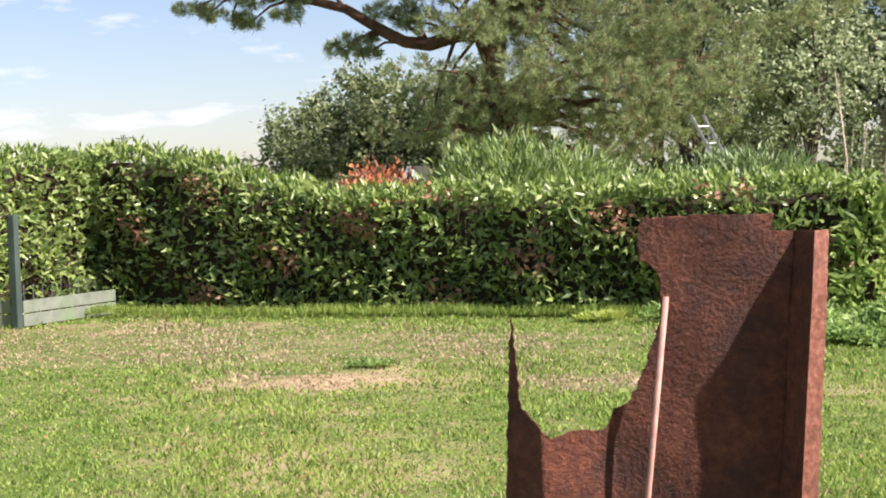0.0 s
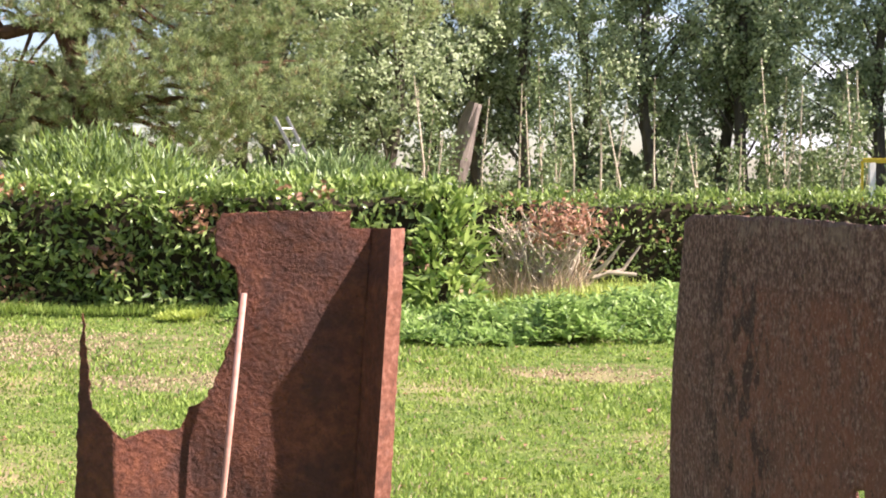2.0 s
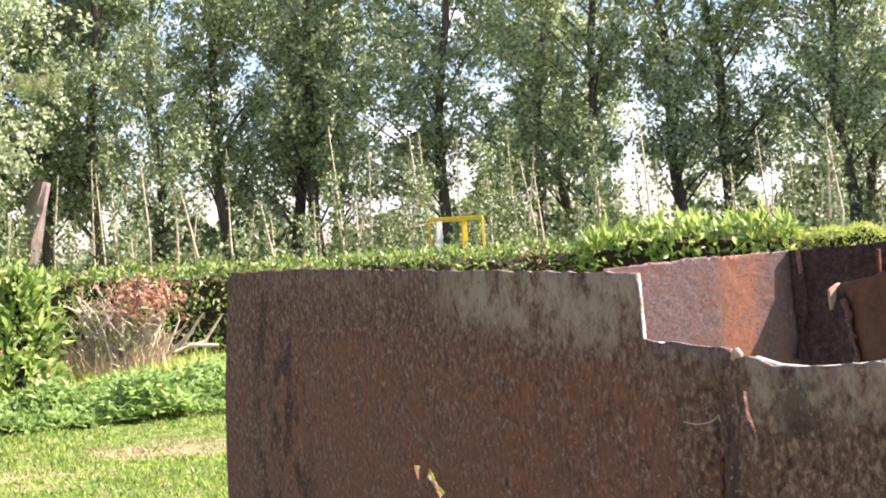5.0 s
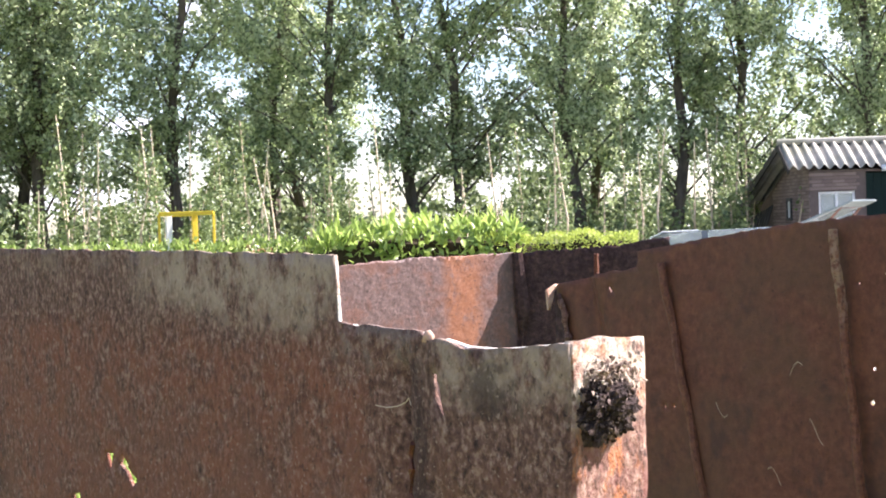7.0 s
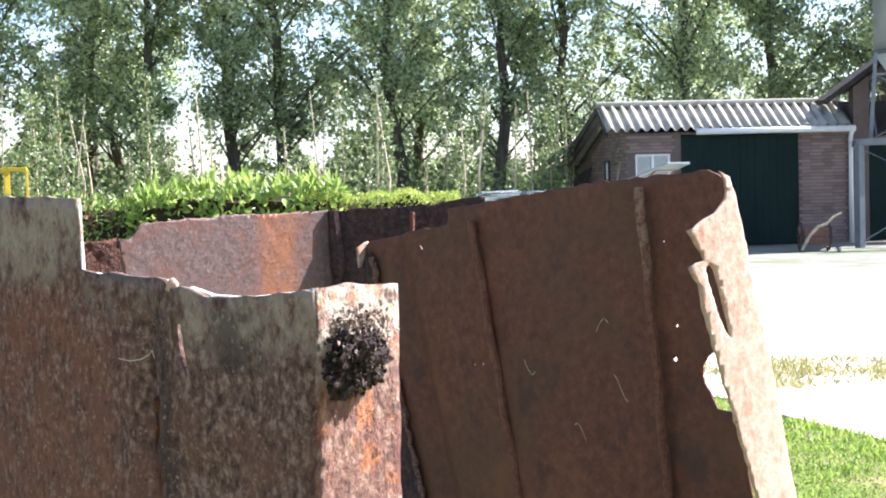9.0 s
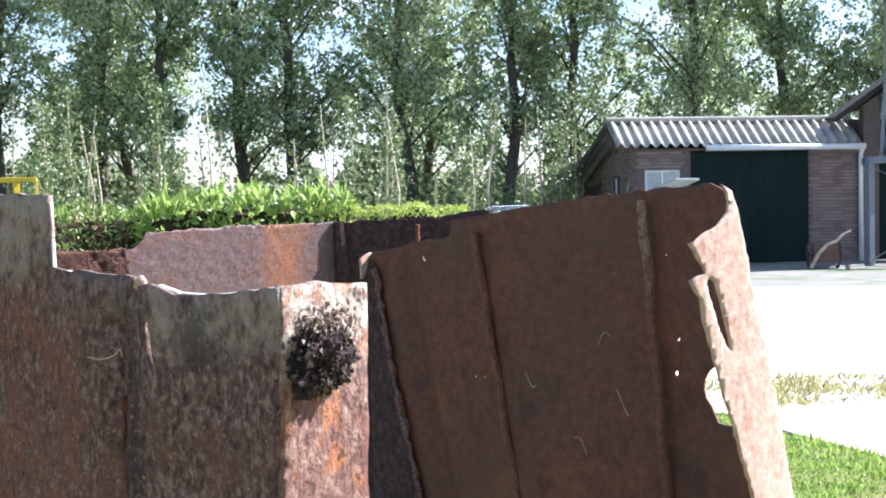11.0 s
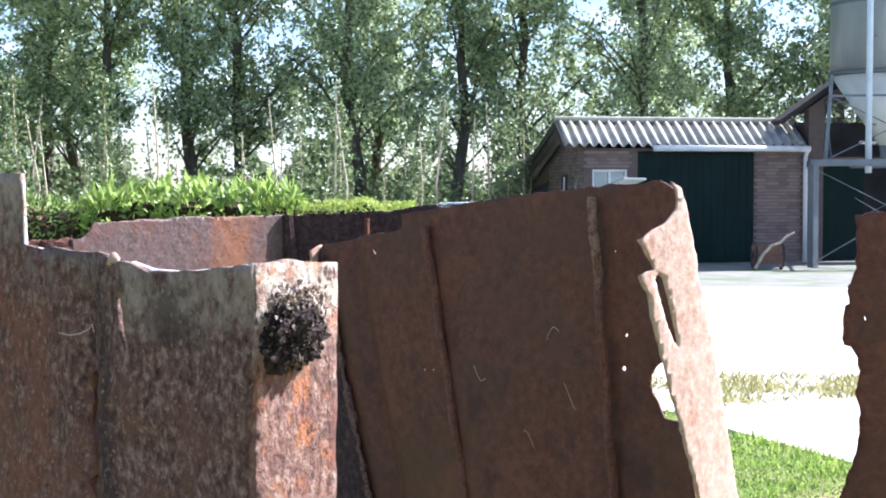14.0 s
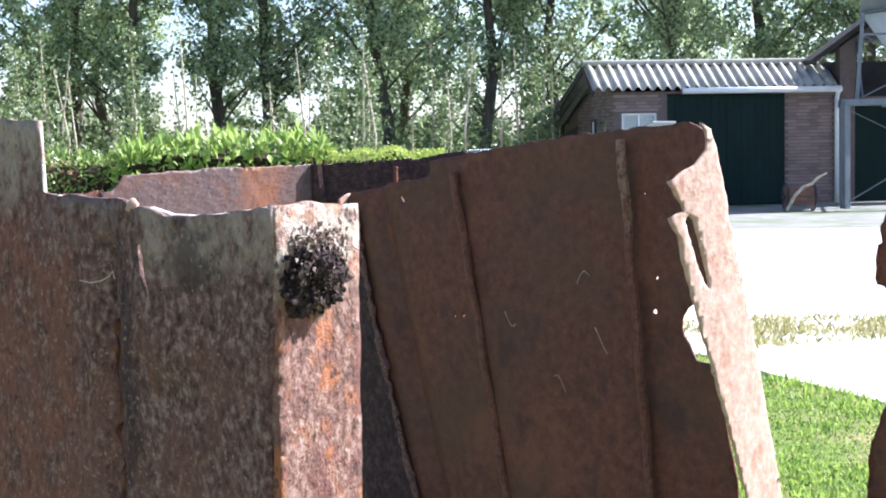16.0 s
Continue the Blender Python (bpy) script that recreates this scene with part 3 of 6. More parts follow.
def hedge(name, label, path, heights, deep, seed, leaf=(0.09, 0.04), thick=330, leaf_mat=None, top_mat=None, shoots=1.0, wild=0.07, brown=0.03, base=0.0):
    """A clipped hedge: a core painted dark as the shade within, leaves over its faces and top. heights: (s, z) along
    the path; the path is its middle line.
    """
    rng = np.random.default_rng(seed)
    hs, hz = zip(*heights)
    root = thing(name, label, "hedge", (path[0][0], path[0][1], 0))
    total = along(path, np.array([0.0]))[2]
    steps = max(4, int(total / 0.3))
    s = np.linspace(0, 1, steps)
    xy, way, _ = along(path, s)
    side = np.stack([way[:, 1], -way[:, 0]], 1)
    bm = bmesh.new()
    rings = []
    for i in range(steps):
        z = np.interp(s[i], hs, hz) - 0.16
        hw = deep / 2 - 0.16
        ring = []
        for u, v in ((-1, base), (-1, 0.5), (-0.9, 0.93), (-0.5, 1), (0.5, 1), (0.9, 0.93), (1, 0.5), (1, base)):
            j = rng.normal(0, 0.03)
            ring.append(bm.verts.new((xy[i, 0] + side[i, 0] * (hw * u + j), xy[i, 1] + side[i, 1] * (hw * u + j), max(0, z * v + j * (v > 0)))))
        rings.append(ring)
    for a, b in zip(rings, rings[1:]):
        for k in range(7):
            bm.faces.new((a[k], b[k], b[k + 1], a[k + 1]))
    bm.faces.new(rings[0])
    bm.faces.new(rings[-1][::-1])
    # Solid block whose near-black colour stands in for shade among the twigs.
    part("shade_core", bm, TWIG_DARK, root, "solid core with the twigs' shade in its dark colour")

    def cover(n, which):
        t = rng.random(n)
        xy, way, _ = along(path, t)
        side = np.stack([way[:, 1], -way[:, 0]], 1)
        z = np.interp(t, hs, hz)
        hump = 0.04 * np.sin(t * total * 5.1) + 0.03 * np.sin(t * total * 11.7 + 1)
        if which == "top":
            u = rng.uniform(-1, 1, n) * deep / 2
            zz = z - 0.05 + hump + rng.normal(0, wild * 0.7, n) - 0.12 * (np.abs(u) / (deep / 2)) ** 3
            out = np.zeros((n, 3)) + (0, 0, 1)
        elif which == "end":
            t = np.where(rng.random(n) < 0.5, 0.0, 1.0)
            xy, way, _ = along(path, t)
            side = np.stack([way[:, 1], -way[:, 0]], 1)
            u = rng.uniform(-1, 1, n) * deep / 2
            zz = np.interp(t, hs, hz) * rng.uniform(0.03, 1, n)
            out = np.concatenate([way * np.where(t < 0.5, -1, 1)[:, None], np.zeros((n, 1))], 1)
        else:
            sgn = 1.0 if which == "front" else -1.0
            dent = 0.10 * np.sin(t * total * 2.3 + 1.7) * np.sin(t * total * 0.9)
            f = rng.uniform(0.02, 1, n)
            u = sgn * (deep / 2 - np.abs(rng.normal(0, wild, n)) + dent * 0.5 + 0.06 * np.sin(f * 9 + t * total * 3))
            zz = f * z
            out = np.concatenate([side * sgn, np.zeros((n, 1))], 1)
        at = np.concatenate([xy + side * u[:, None], zz[:, None]], 1)
        return at, out

    groups = []
    for which, share in (("front", 1.0), ("back", 0.3), ("top", 0.9), ("end", 0.5)):
        area = total * (np.mean(hz) if which in ("front", "back") else deep) if which != "end" else 2 * deep * np.mean(hz)
        groups.append((which, *cover(int(area * thick * share), which)))
    for young in (False, True):
        P, A, N, L, W = [], [], [], [], []
        for which, at, out in groups:
            n = len(at)
            new_growth = rng.random(n) < (0.75 if which in ("top", "end") else 0.32)
            pick = new_growth if young else ~new_growth
            k = pick.sum()
            a = out[pick] * rng.uniform(0.2, 0.9, (k, 1)) + spin(rng, k) * 0.75 + np.array([0, 0, 0.3 + (0.35 if which == "top" else 0)])
            P.append(at[pick])
            A.append(a); N.append(out[pick] * 0.5 + spin(rng, k) * 0.6 + (0, 0, 0.5))
            L.append(rng.uniform(0.7, 1.35, k) * leaf[0] * (shoots if which == "top" else 1)); W.append(rng.uniform(0.75, 1.25, k) * leaf[1])
        me = leaf_mesh("foliage", np.concatenate(P), np.concatenate(A), np.concatenate(N), np.concatenate(L), np.concatenate(W))
        hang("young_leaves" if young else "leaves", me, (top_mat or LAUREL_NEW) if young else (leaf_mat or LAUREL), root,
             "bright young leaves along the clipped top" if young else "", "stuff")
    if brown:
        which, at, out = groups[0]
        clump = np.sin(at[:, 0] * 2.9) * np.sin(at[:, 2] * 5.0 + at[:, 0]) > 0.6
        pick = (rng.random(len(at)) < brown * 6) & clump
        k = pick.sum()
        if k:
            me = leaf_mesh("withered", at[pick] + out[pick] * 0.03, spin(rng, k) + out[pick], out[pick] + spin(rng, k) * 0.5,
                           np.full(k, leaf[0] * 0.9), np.full(k, leaf[1]))
            hang("withered_leaves", me, BROWN_LEAF, root, "scattered brown withered leaves", "stuff")
    return root


hedge("hedge", "long clipped laurel hedge with some withered leaves at the lawn's edge", [(-10.9, 17.35), (-8.8, 17.1), (-4.4, 16.75), (-1.15, 16.75)],
      [(0, 2.12), (0.10, 2.05), (0.19, 1.83), (0.28, 1.58), (0.36, 1.46), (0.6, 1.46), (1, 1.46)], 1.0, 11, (0.125, 0.052), 400, brown=0.11)
hedge("hedge", "sunlit laurel hedge behind a low board fence", [(-11.75, 12.2), (-11.3, 17.6)], [(0, 2.05), (1, 2.08)], 0.8, 12, (0.125, 0.052), 400, brown=0.0)
hedge("hedge", "low clipped laurel hedge further off", [(-1.6, 22.0), (2.0, 22.05), (5.6, 22.5), (8.3, 22.6)], [(0, 1.27), (0.6, 1.25), (1, 1.24)], 0.9, 13, (0.10, 0.042), 330, brown=0.06)
hedge("hedge", "loose bright-green large-leaved laurel hedge", [(6.9, 22.2), (8.2, 21.7), (9.7, 20.9)], [(0, 1.2), (0.25, 1.36), (0.6, 1.40), (1, 1.33)], 0.9, 14, (0.19, 0.078), 170,
      LAUREL_BIG, LAUREL_BIG, 1.25, 0.12, 0.0)
hedge("hedge", "neatly trimmed yellow-green box hedge", [(9.2, 21.2), (11.4, 20.3)], [(0, 1.27), (1, 1.24)], 0.7, 15, (0.045, 0.025), 1300, BOX_LEAF, BOX_LEAF, 1.0, 0.03, 0.0)


def shrub(name, label, at, radii, n, leaf, mats, seed, upright=0.4, stems=14):
    """A round loose shrub: stems from the ground, leaves in tufts through an ellipsoid."""
    rng = np.random.default_rng(seed)
    root = thing(name, label, "shrub", at)
    rnd = random.Random(seed)
    for i in range(stems):
        a = rnd.uniform(0, 6.28)
        r = rnd.uniform(0.2, 0.8)
        tip = Vector((at[0] + math.cos(a) * r * radii[0], at[1] + math.sin(a) * r * radii[1], at[2] + radii[2] * rnd.uniform(0.4, 0.75)))
        foot = (at[0], at[1], 0)
        part("stem", tube_bm([foot, Vector(foot).lerp(tip, 0.5) + Vector((0, 0, 0.1)), tip], [0.03, 0.02, 0.008], 5), TWIG_DARK, root)
    tuft = max(30, n // 22)
    c = spin(rng, tuft) * rng.uniform(0.75, 1.0, (tuft, 1)) * radii
    c[:, 2] = np.abs(c[:, 2])
    for i, mat in enumerate(mats):
        k = n // len(mats)
        w = rng.integers(0, tuft, k)
        p = c[w] + rng.normal(0, 0.10, (k, 3))
        out = c[w] / np.array(radii)
        ax = out * 0.7 + spin(rng, k) * 0.6 + (0, 0, upright)
        me = leaf_mesh("leaves", p + np.array(at), ax, spin(rng, k), rng.uniform(0.7, 1.3, k) * leaf[0], rng.uniform(0.7, 1.2, k) * leaf[1])
        hang("leaves", me, mat, root, kind="stuff")
    return root


shrub("shrub", "broad long-leaved grey-green shrub rising behind the hedge", (-6.2, 20.2, 0.55), (1.9, 1.2, 1.5), 11000, (0.17, 0.036), [WILLOW, LAUREL_NEW], 21)
shrub("shrub", "pale long-leaved shrub rising behind the hedge", (-3.1, 20.6, 0.5), (1.5, 1.0, 1.24), 8500, (0.16, 0.034), [WILLOW, WILLOW], 22)
shrub("shrub", "low dark shrub behind the hedge", (-4.8, 21.6, 0.5), (1.6, 1.0, 1.2), 5000, (0.14, 0.03), [LAUREL], 23)
shrub("shrub", "loose bright-leaved laurel shoots at the hedge end", (-1.2, 16.5, 0.1), (0.36, 0.42, 1.26), 900, (0.17, 0.075), [LAUREL_BIG, LAUREL_BIG], 25, 0.15)
shrub("autumn_shrub", "orange-red autumn shrub showing over the hedge top", (-7.8, 19.0, 0.5), (0.72, 0.5, 1.2), 7000, (0.085, 0.05), [ORANGE_LEAF, BROWN_LEAF], 24)


def dry_bush():
    rnd = random.Random(5)
    rng = np.random.default_rng(5)
    at = Vector((-0.12, 17.45, 0))
    root = thing("dry_bush", "half-dead bush of bare pale stems with pinkish withered leaves", "bush", at)
    tips = []
    for i in range(120):
        a, r = rnd.uniform(0, 6.28), rnd.uniform(0.1, 0.85)
        tip = at + Vector((math.cos(a) * r, math.sin(a) * r * 0.6, rnd.uniform(0.45, 1.22 - 0.25 * r)))
        foot = at + Vector((math.cos(a) * r * 0.35, math.sin(a) * r * 0.3, 0))
        bow = Vector((rnd.uniform(-0.16, 0.16), rnd.uniform(-0.1, 0.1), rnd.uniform(-0.05, 0.12)))
        pts = [foot, foot.lerp(tip, 0.35) + bow * 0.7, foot.lerp(tip, 0.7) + bow * 0.9, tip]
        bm = tube_bm(pts, [0.018, 0.015, 0.012, 0.007], 4)
        for k in range(3):
            p = pts[1].lerp(pts[3], rnd.random())
            tube_bm([p, p + Vector((rnd.uniform(-0.2, 0.2), rnd.uniform(-0.15, 0.05), rnd.uniform(0.02, 0.25)))], [0.010, 0.006], 4, bm)
        part("stem", bm, PALE_STEM, root)
        tips += [tip, pts[2], pts[2].lerp(tip, 0.5)]
    bm = bmesh.new()
    for p in ([(0.1, 17.4, 0.1), (0.6, 17.2, 0.52), (0.80, 17.15, 0.78)], [(0.45, 17.3, 0.35), (0.8, 17.3, 0.45), (1.0, 17.3, 0.72)], [(0.62, 17.25, 0.42), (0.95, 17.2, 0.4)]):
        tube_bm(p, [0.028, 0.022, 0.010][:len(p)], 6, bm, 0.3)
    part("dead_branch", bm, PALE_STEM, root, "bleached dead branch")
    c = np.array([[t.x, t.y, t.z] for t in tips])
    k = 560
    p = np.stack([rng.normal(0.14, 0.24, k), rng.normal(17.25, 0.16, k), rng.normal(0.98, 0.13, k)], 1)
    hang("withered_leaves", leaf_mesh("w", p, spin(rng, k) - (0, 0, 0.4), spin(rng, k), rng.uniform(0.05, 0.11, k), rng.uniform(0.03, 0.05, k)), BROWN_LEAF, root,
         "pinkish brown withered leaves", "stuff")
    k = 700
    w = rng.integers(0, len(c), k)
    p = c[w] + rng.normal(0, 0.09, (k, 3))
    hang("leaves", leaf_mesh("g", p, spin(rng, k), spin(rng, k), rng.uniform(0.03, 0.08, k), rng.uniform(0.018, 0.035, k)), NETTLE, root, "few small green leaves", "stuff")


dry_bush()


def undergrowth(name, label, box, n, tall, leaf, mat, seed, upright=0.3):
    rng = np.random.default_rng(seed)
    x, y = rng.uniform(box[0], box[1], n), rng.uniform(box[2], box[3], n)
    h = tall * (0.45 + 0.4 * np.sin(x * 4.1 + y) * np.sin(y * 3.3 + 1) + 0.3 * np.sin(x * 1.7)) * rng.uniform(0.3, 1, n)
    edge = np.minimum(np.minimum(x - box[0], box[1] - x), np.minimum(y - box[2], box[3] - y))
    h = np.abs(h) * np.clip(0.25 + edge * 1.6, 0, 1) + 0.02
    at = np.stack([x, y, h], 1)
    ax = spin(rng, n) * (1, 1, 0.5) + (0, 0, upright)
    me = leaf_mesh(name, at, ax, spin(rng, n) * 0.6 + (0, 0, 1), rng.uniform(0.7, 1.3, n) * leaf[0], rng.uniform(0.7, 1.3, n) * leaf[1])
    return tagged(hang(name, me, mat), label, "weeds", kind="stuff")


undergrowth("nettles", "fresh green patch of nettles at the hedge foot", (-1.75, 2.3, 13.5, 16.3), 11500, 0.38, (0.095, 0.042), NETTLE, 31)
undergrowth("nettles", "taller mound of nettles before the dry bush", (-1.3, 0.5, 13.3, 15.3), 7000, 0.62, (0.105, 0.045), NETTLE, 38)
undergrowth("nettles", "green weeds running along the hedge foot", (-3.4, -0.6, 15.2, 16.3), 4000, 0.4, (0.08, 0.03), NETTLE, 32)
undergrowth("tall_grass", "tufts of long yellow-green grass round the bush", (-0.9, 1.9, 16.2, 17.9), 2600, 0.2, (0.2, 0.009), BOX_LEAF, 33, 2.0)
undergrowth("tall_grass", "unmown grass fringe along the hedge", (-10.6, -0.8, 16.0, 16.35), 6500, 0.12, (0.13, 0.009), GRASS_BLADE, 34, 1.8)
undergrowth("dry_stalks", "thin dry straw stalks by the hedge", (-0.8, 0.4, 16.9, 17.8), 900, 1.2, (0.3, 0.008), DRY_BLADE, 35, 2.5)
undergrowth("weed_clump", "pale green clump of weeds before the hedge", (-4.15, -3.7, 15.5, 15.85), 800, 0.3, (0.09, 0.02), BOX_LEAF, 36, 0.8)
undergrowth("weed_clump", "dark green clump of weeds on the lawn", (-5.1, -4.7, 11.5, 11.8), 350, 0.1, (0.07, 0.02), NETTLE, 37, 0.6)


# ---- board fence by the left hedge ----
def fence():
    root = thing("fence", "low fence of grey boards with one dark green post", "fence", (-10.75, 14.85, 0))
    m = Matrix.Translation((-10.75, 14.85, 0.67))
    part("post", box_bm((0.1, 0.1, 1.34), m, 0.012), GREEN_POST, root, "dark green painted post")
    for z in (0.09, 0.25):
        part("board", beam_bm((-10.70, 14.9, z), (-10.58, 16.7, z), 0.03, 0.145), GREY_BOARD, root)
        part("board", beam_bm((-10.82, 14.85, z), (-12.4, 14.7, z), 0.03, 0.145), GREY_BOARD, root)
    for i in range(9):
        y = 15.05 + i * 0.19
        part("stake", tube_bm([(-10.78, y, 0.1), (-10.78, y, 0.5)], [0.006, 0.005], 5), STEEL_GREY, root, "thin wire stake")


fence()


# ---- trees ----
def crown_points(rng, n, clumps, tight):
    w = rng.integers(0, len(clumps), n)
    c = np.asarray(clumps)[w]
    return c[:, :3] + spin(rng, n) * (rng.random((n, 1)) ** 0.45) * c[:, 3:4] * tight, c


def tree(label, at, height, spread, seed, leaves=15000, leaf=0.17, mat=None, low=3.0, trunk=0.19, bark=None):
    """Tapered trunk, limbs, and a crown of leaf clumps with gaps."""
    rnd, rng = random.Random(seed), np.random.default_rng(seed)
    root = thing("tree", label, "tree", (0, 0, 0), "row of trees behind the hedge")
    bm = bmesh.new()
    spine = [Vector((0, 0, 0))]
    for i in range(1, 8):
        spine.append(Vector((spine[-1].x + rnd.uniform(-0.32, 0.32), spine[-1].y + rnd.uniform(-0.32, 0.32), height * 0.93 * i / 7)))
    tube_bm(spine, [trunk * 1.35] + [trunk * (1 - 0.8 * i / 7) for i in range(1, 8)], 9, bm, 0.15, seed)
    part("trunk", bm, bark or BARK, root)
    bm = bmesh.new()
    clumps = []
    for i in range(30):
        f = (i + rnd.random()) / 30
        z = low + (height - low) * f
        a = rnd.uniform(0, 6.28)
        reach = spread * (0.45 + 0.55 * math.sin(math.pi * min(1, 0.18 + 0.85 * f))) * rnd.uniform(0.5, 1.05)
        k = min(6, int(z / height * 7 / 0.93))
        foot = spine[k].lerp(spine[min(7, k + 1)], 0.2)
        foot.z = max(min(1.8, height * 0.25), z - 0.5 - 0.75 * reach)
        foot.x, foot.y = float(np.interp(foot.z, [p.z for p in spine], [p.x for p in spine])), float(np.interp(foot.z, [p.z for p in spine], [p.y for p in spine]))
        tip = Vector((math.cos(a) * reach, math.sin(a) * reach, z))
        mid = foot.lerp(tip, 0.5) + Vector((0, 0, rnd.uniform(0.0, 0.5)))
        if i < 12:
            part("limb", tube_bm([foot, mid, tip], [0.042, 0.028, 0.010], 5, None, 0.2, seed + i), bark or BARK, root)
        else:
            tube_bm([foot, mid, tip], [0.026, 0.018, 0.008], 5, bm, 0.2, seed + i)
        clumps += [(*tip, rnd.uniform(0.65, 1.1)), (*mid, rnd.uniform(0.45, 0.8)), (*(tip + Vector((rnd.uniform(-0.9, 0.9), rnd.uniform(-0.9, 0.9), rnd.uniform(-0.5, 0.8)))), rnd.uniform(0.5, 0.9))]
    part("branchwork", bm, bark or BARK, root, kind="stuff")
    for i in range(26):
        z = low + 0.2 + (height - low) * rnd.random()
        k = spine[min(7, int(z / height * 7 / 0.93))]
        clumps.append((k.x + rnd.uniform(-0.7, 0.7), k.y + rnd.uniform(-0.7, 0.7), z, rnd.uniform(0.45, 0.85)))
    tufts = leaves // 13
    p, c = crown_points(rng, tufts, clumps, 1.0)
    face = (p - c[:, :3]) / c[:, 3:4] + spin(rng, tufts) * 0.5 + (0, 0, 0.55)
    w = rng.integers(0, tufts, leaves)
    p = p[w] + rng.normal(0, leaf * 0.75, (leaves, 3))
    me = leaf_mesh("crown", p, spin(rng, leaves) + (0, 0, -0.25), face[w] + spin(rng, leaves) * 0.55, rng.uniform(0.65, 1.35, leaves) * leaf, rng.uniform(0.5, 0.8, leaves) * leaf)
    hang("crown", me, mat or TREE_LEAF, root, kind="stuff")
    root.location = at
    return root


kinds = [tree("tall slender leafy tree with a dark trunk", (2.8, 41.9, 0), 13.0, 2.7, 41, 19000, 0.135, low=3.2),
         tree("tall slender leafy tree with a dark trunk", (8.6, 41.1, 0), 14.0, 2.9, 42, 20000, 0.135, low=2.9),
         tree("tall slender leafy tree with a dark trunk", (15.3, 39.1, 0), 12.5, 2.6, 43, 18500, 0.135, low=2.6)]
row = [(-8.6, 40.6, 0), (-5.4, 41.5, 1), (-3.1, 43.2, 2), (-1.95, 41.9, 0), (-0.85, 42.0, 1), (4.45, 43.0, 2), (5.3, 41.7, 0), (11.6, 42.4, 1), (12.4, 40.2, 2),
       (16.5, 38.6, 1), (19.2, 37.4, 0), (21.4, 36.2, 2), (23.8, 35.4, 1), (25.8, 33.6, 0), (29.6, 29.4, 0), (28.3, 32.2, 2), (31.0, 30.6, 1), (33.5, 28.5, 0),
       (-6.9, 47.5, 2), (-6.6, 38.0, 2), (-4.2, 38.6, 0), (-7.8, 43.0, 1), (0.8, 48.5, 1), (6.8, 48.2, 0), (13.9, 46.6, 0), (22.5, 43.0, 2), (30.4, 38.0, 0)]
rr = random.Random(9)
for x, y, k in row:
    copy_thing(kinds[k], pose(x, y, 0, 0, 0, rr.uniform(0, 360)))
far_tree = tree("wide leafy oak far off in the field", (-21.8, 47.2, 0), 4.3, 2.1, 51, 11000, 0.17, OAK_LEAF, 0.7, 0.22)
copy_thing(far_tree, pose(-19.4, 47.7, 0, 0, 0, 130) @ Matrix.Diagonal((1.22, 1.22, 1.20, 1)))
copy_thing(far_tree, pose(-16.6, 48.2, 0, 0, 0, 250) @ Matrix.Diagonal((1.2, 1.2, 1.16, 1)))


def saplings():
    rnd, rng = random.Random(61), np.random.default_rng(61)
    for i in range(110):
        turn = radians(rnd.uniform(-9, 37))
        d = rnd.uniform(29, 38)
        x, y = math.sin(turn) * d, math.cos(turn) * d
        h = rnd.uniform(1.9, 3.9)
        ivy = i % 3 == 0
        root = thing("sapling", "thin stem clad in ivy leaves" if ivy else "bare thin pale sapling stem", "sapling", (x, y, 0), "young stems before the trees")
        top = (x + rnd.uniform(-0.25, 0.25), y, h)
        part("stem", tube_bm([(x, y, 0), (x + rnd.uniform(-0.1, 0.1), y, h * 0.5), top], [0.03, 0.024, 0.01], 5), PALE_STEM, root)
        k = 520 if ivy else 60
        z = rng.uniform(0.2, 1, k) * h
        p = np.stack([np.interp(z, [0, h], [x, top[0]]) + rng.normal(0, 0.13 if ivy else 0.07, k), y + rng.normal(0, 0.13, k), z], 1)
        hang("leaves", leaf_mesh("ivy", p, spin(rng, k) - (0, 0, 0.4), spin(rng, k) + (0, -0.5, 0), rng.uniform(0.06, 0.12, k), rng.uniform(0.05, 0.09, k)), IVY, root, kind="stuff")


saplings()


def far_wood(name, label, d, turns, n, tall, seed, mat, leaf):
    """A band of far foliage with an uneven top."""
    rng = np.random.default_rng(seed)
    turn = np.radians(rng.uniform(*turns, n))
    dd = d + rng.normal(0, d * 0.03, n)
    top = tall * (0.62 + 0.2 * np.sin(turn * 31) + 0.16 * np.sin(turn * 83 + 1) + 0.1 * np.sin(turn * 190))
    z = rng.random(n) ** 0.8 * np.maximum(top, tall * 0.25)
    p = np.stack([np.sin(turn) * dd, np.cos(turn) * dd, z], 1)
    me = leaf_mesh(name, p, spin(rng, n), spin(rng, n) + (0, -0.4, 0.4), rng.uniform(0.7, 1.3, n) * leaf, rng.uniform(0.5, 0.9, n) * leaf)
    return tagged(hang(name, me, mat), label, "wood", kind="stuff")


far_wood("undergrowth", "dark bushes growing beneath the row of trees", 45, (-14, 46), 16000, 3.3, 71, FAR_LEAF, 0.2)
far_wood("bushes", "loose light bushes before the tree trunks", 37, (-9, 40), 9000, 2.3, 74, IVY, 0.13)
far_wood("copse", "pale green copse across the field", 72, (-12, 50), 12000, 4.4, 75, FAR_LEAF, 0.4)
far_wood("far_wood", "distant line of trees across the fields", 130, (-60, 60), 16000, 2.9, 72, FAR_LEAF, 0.6)


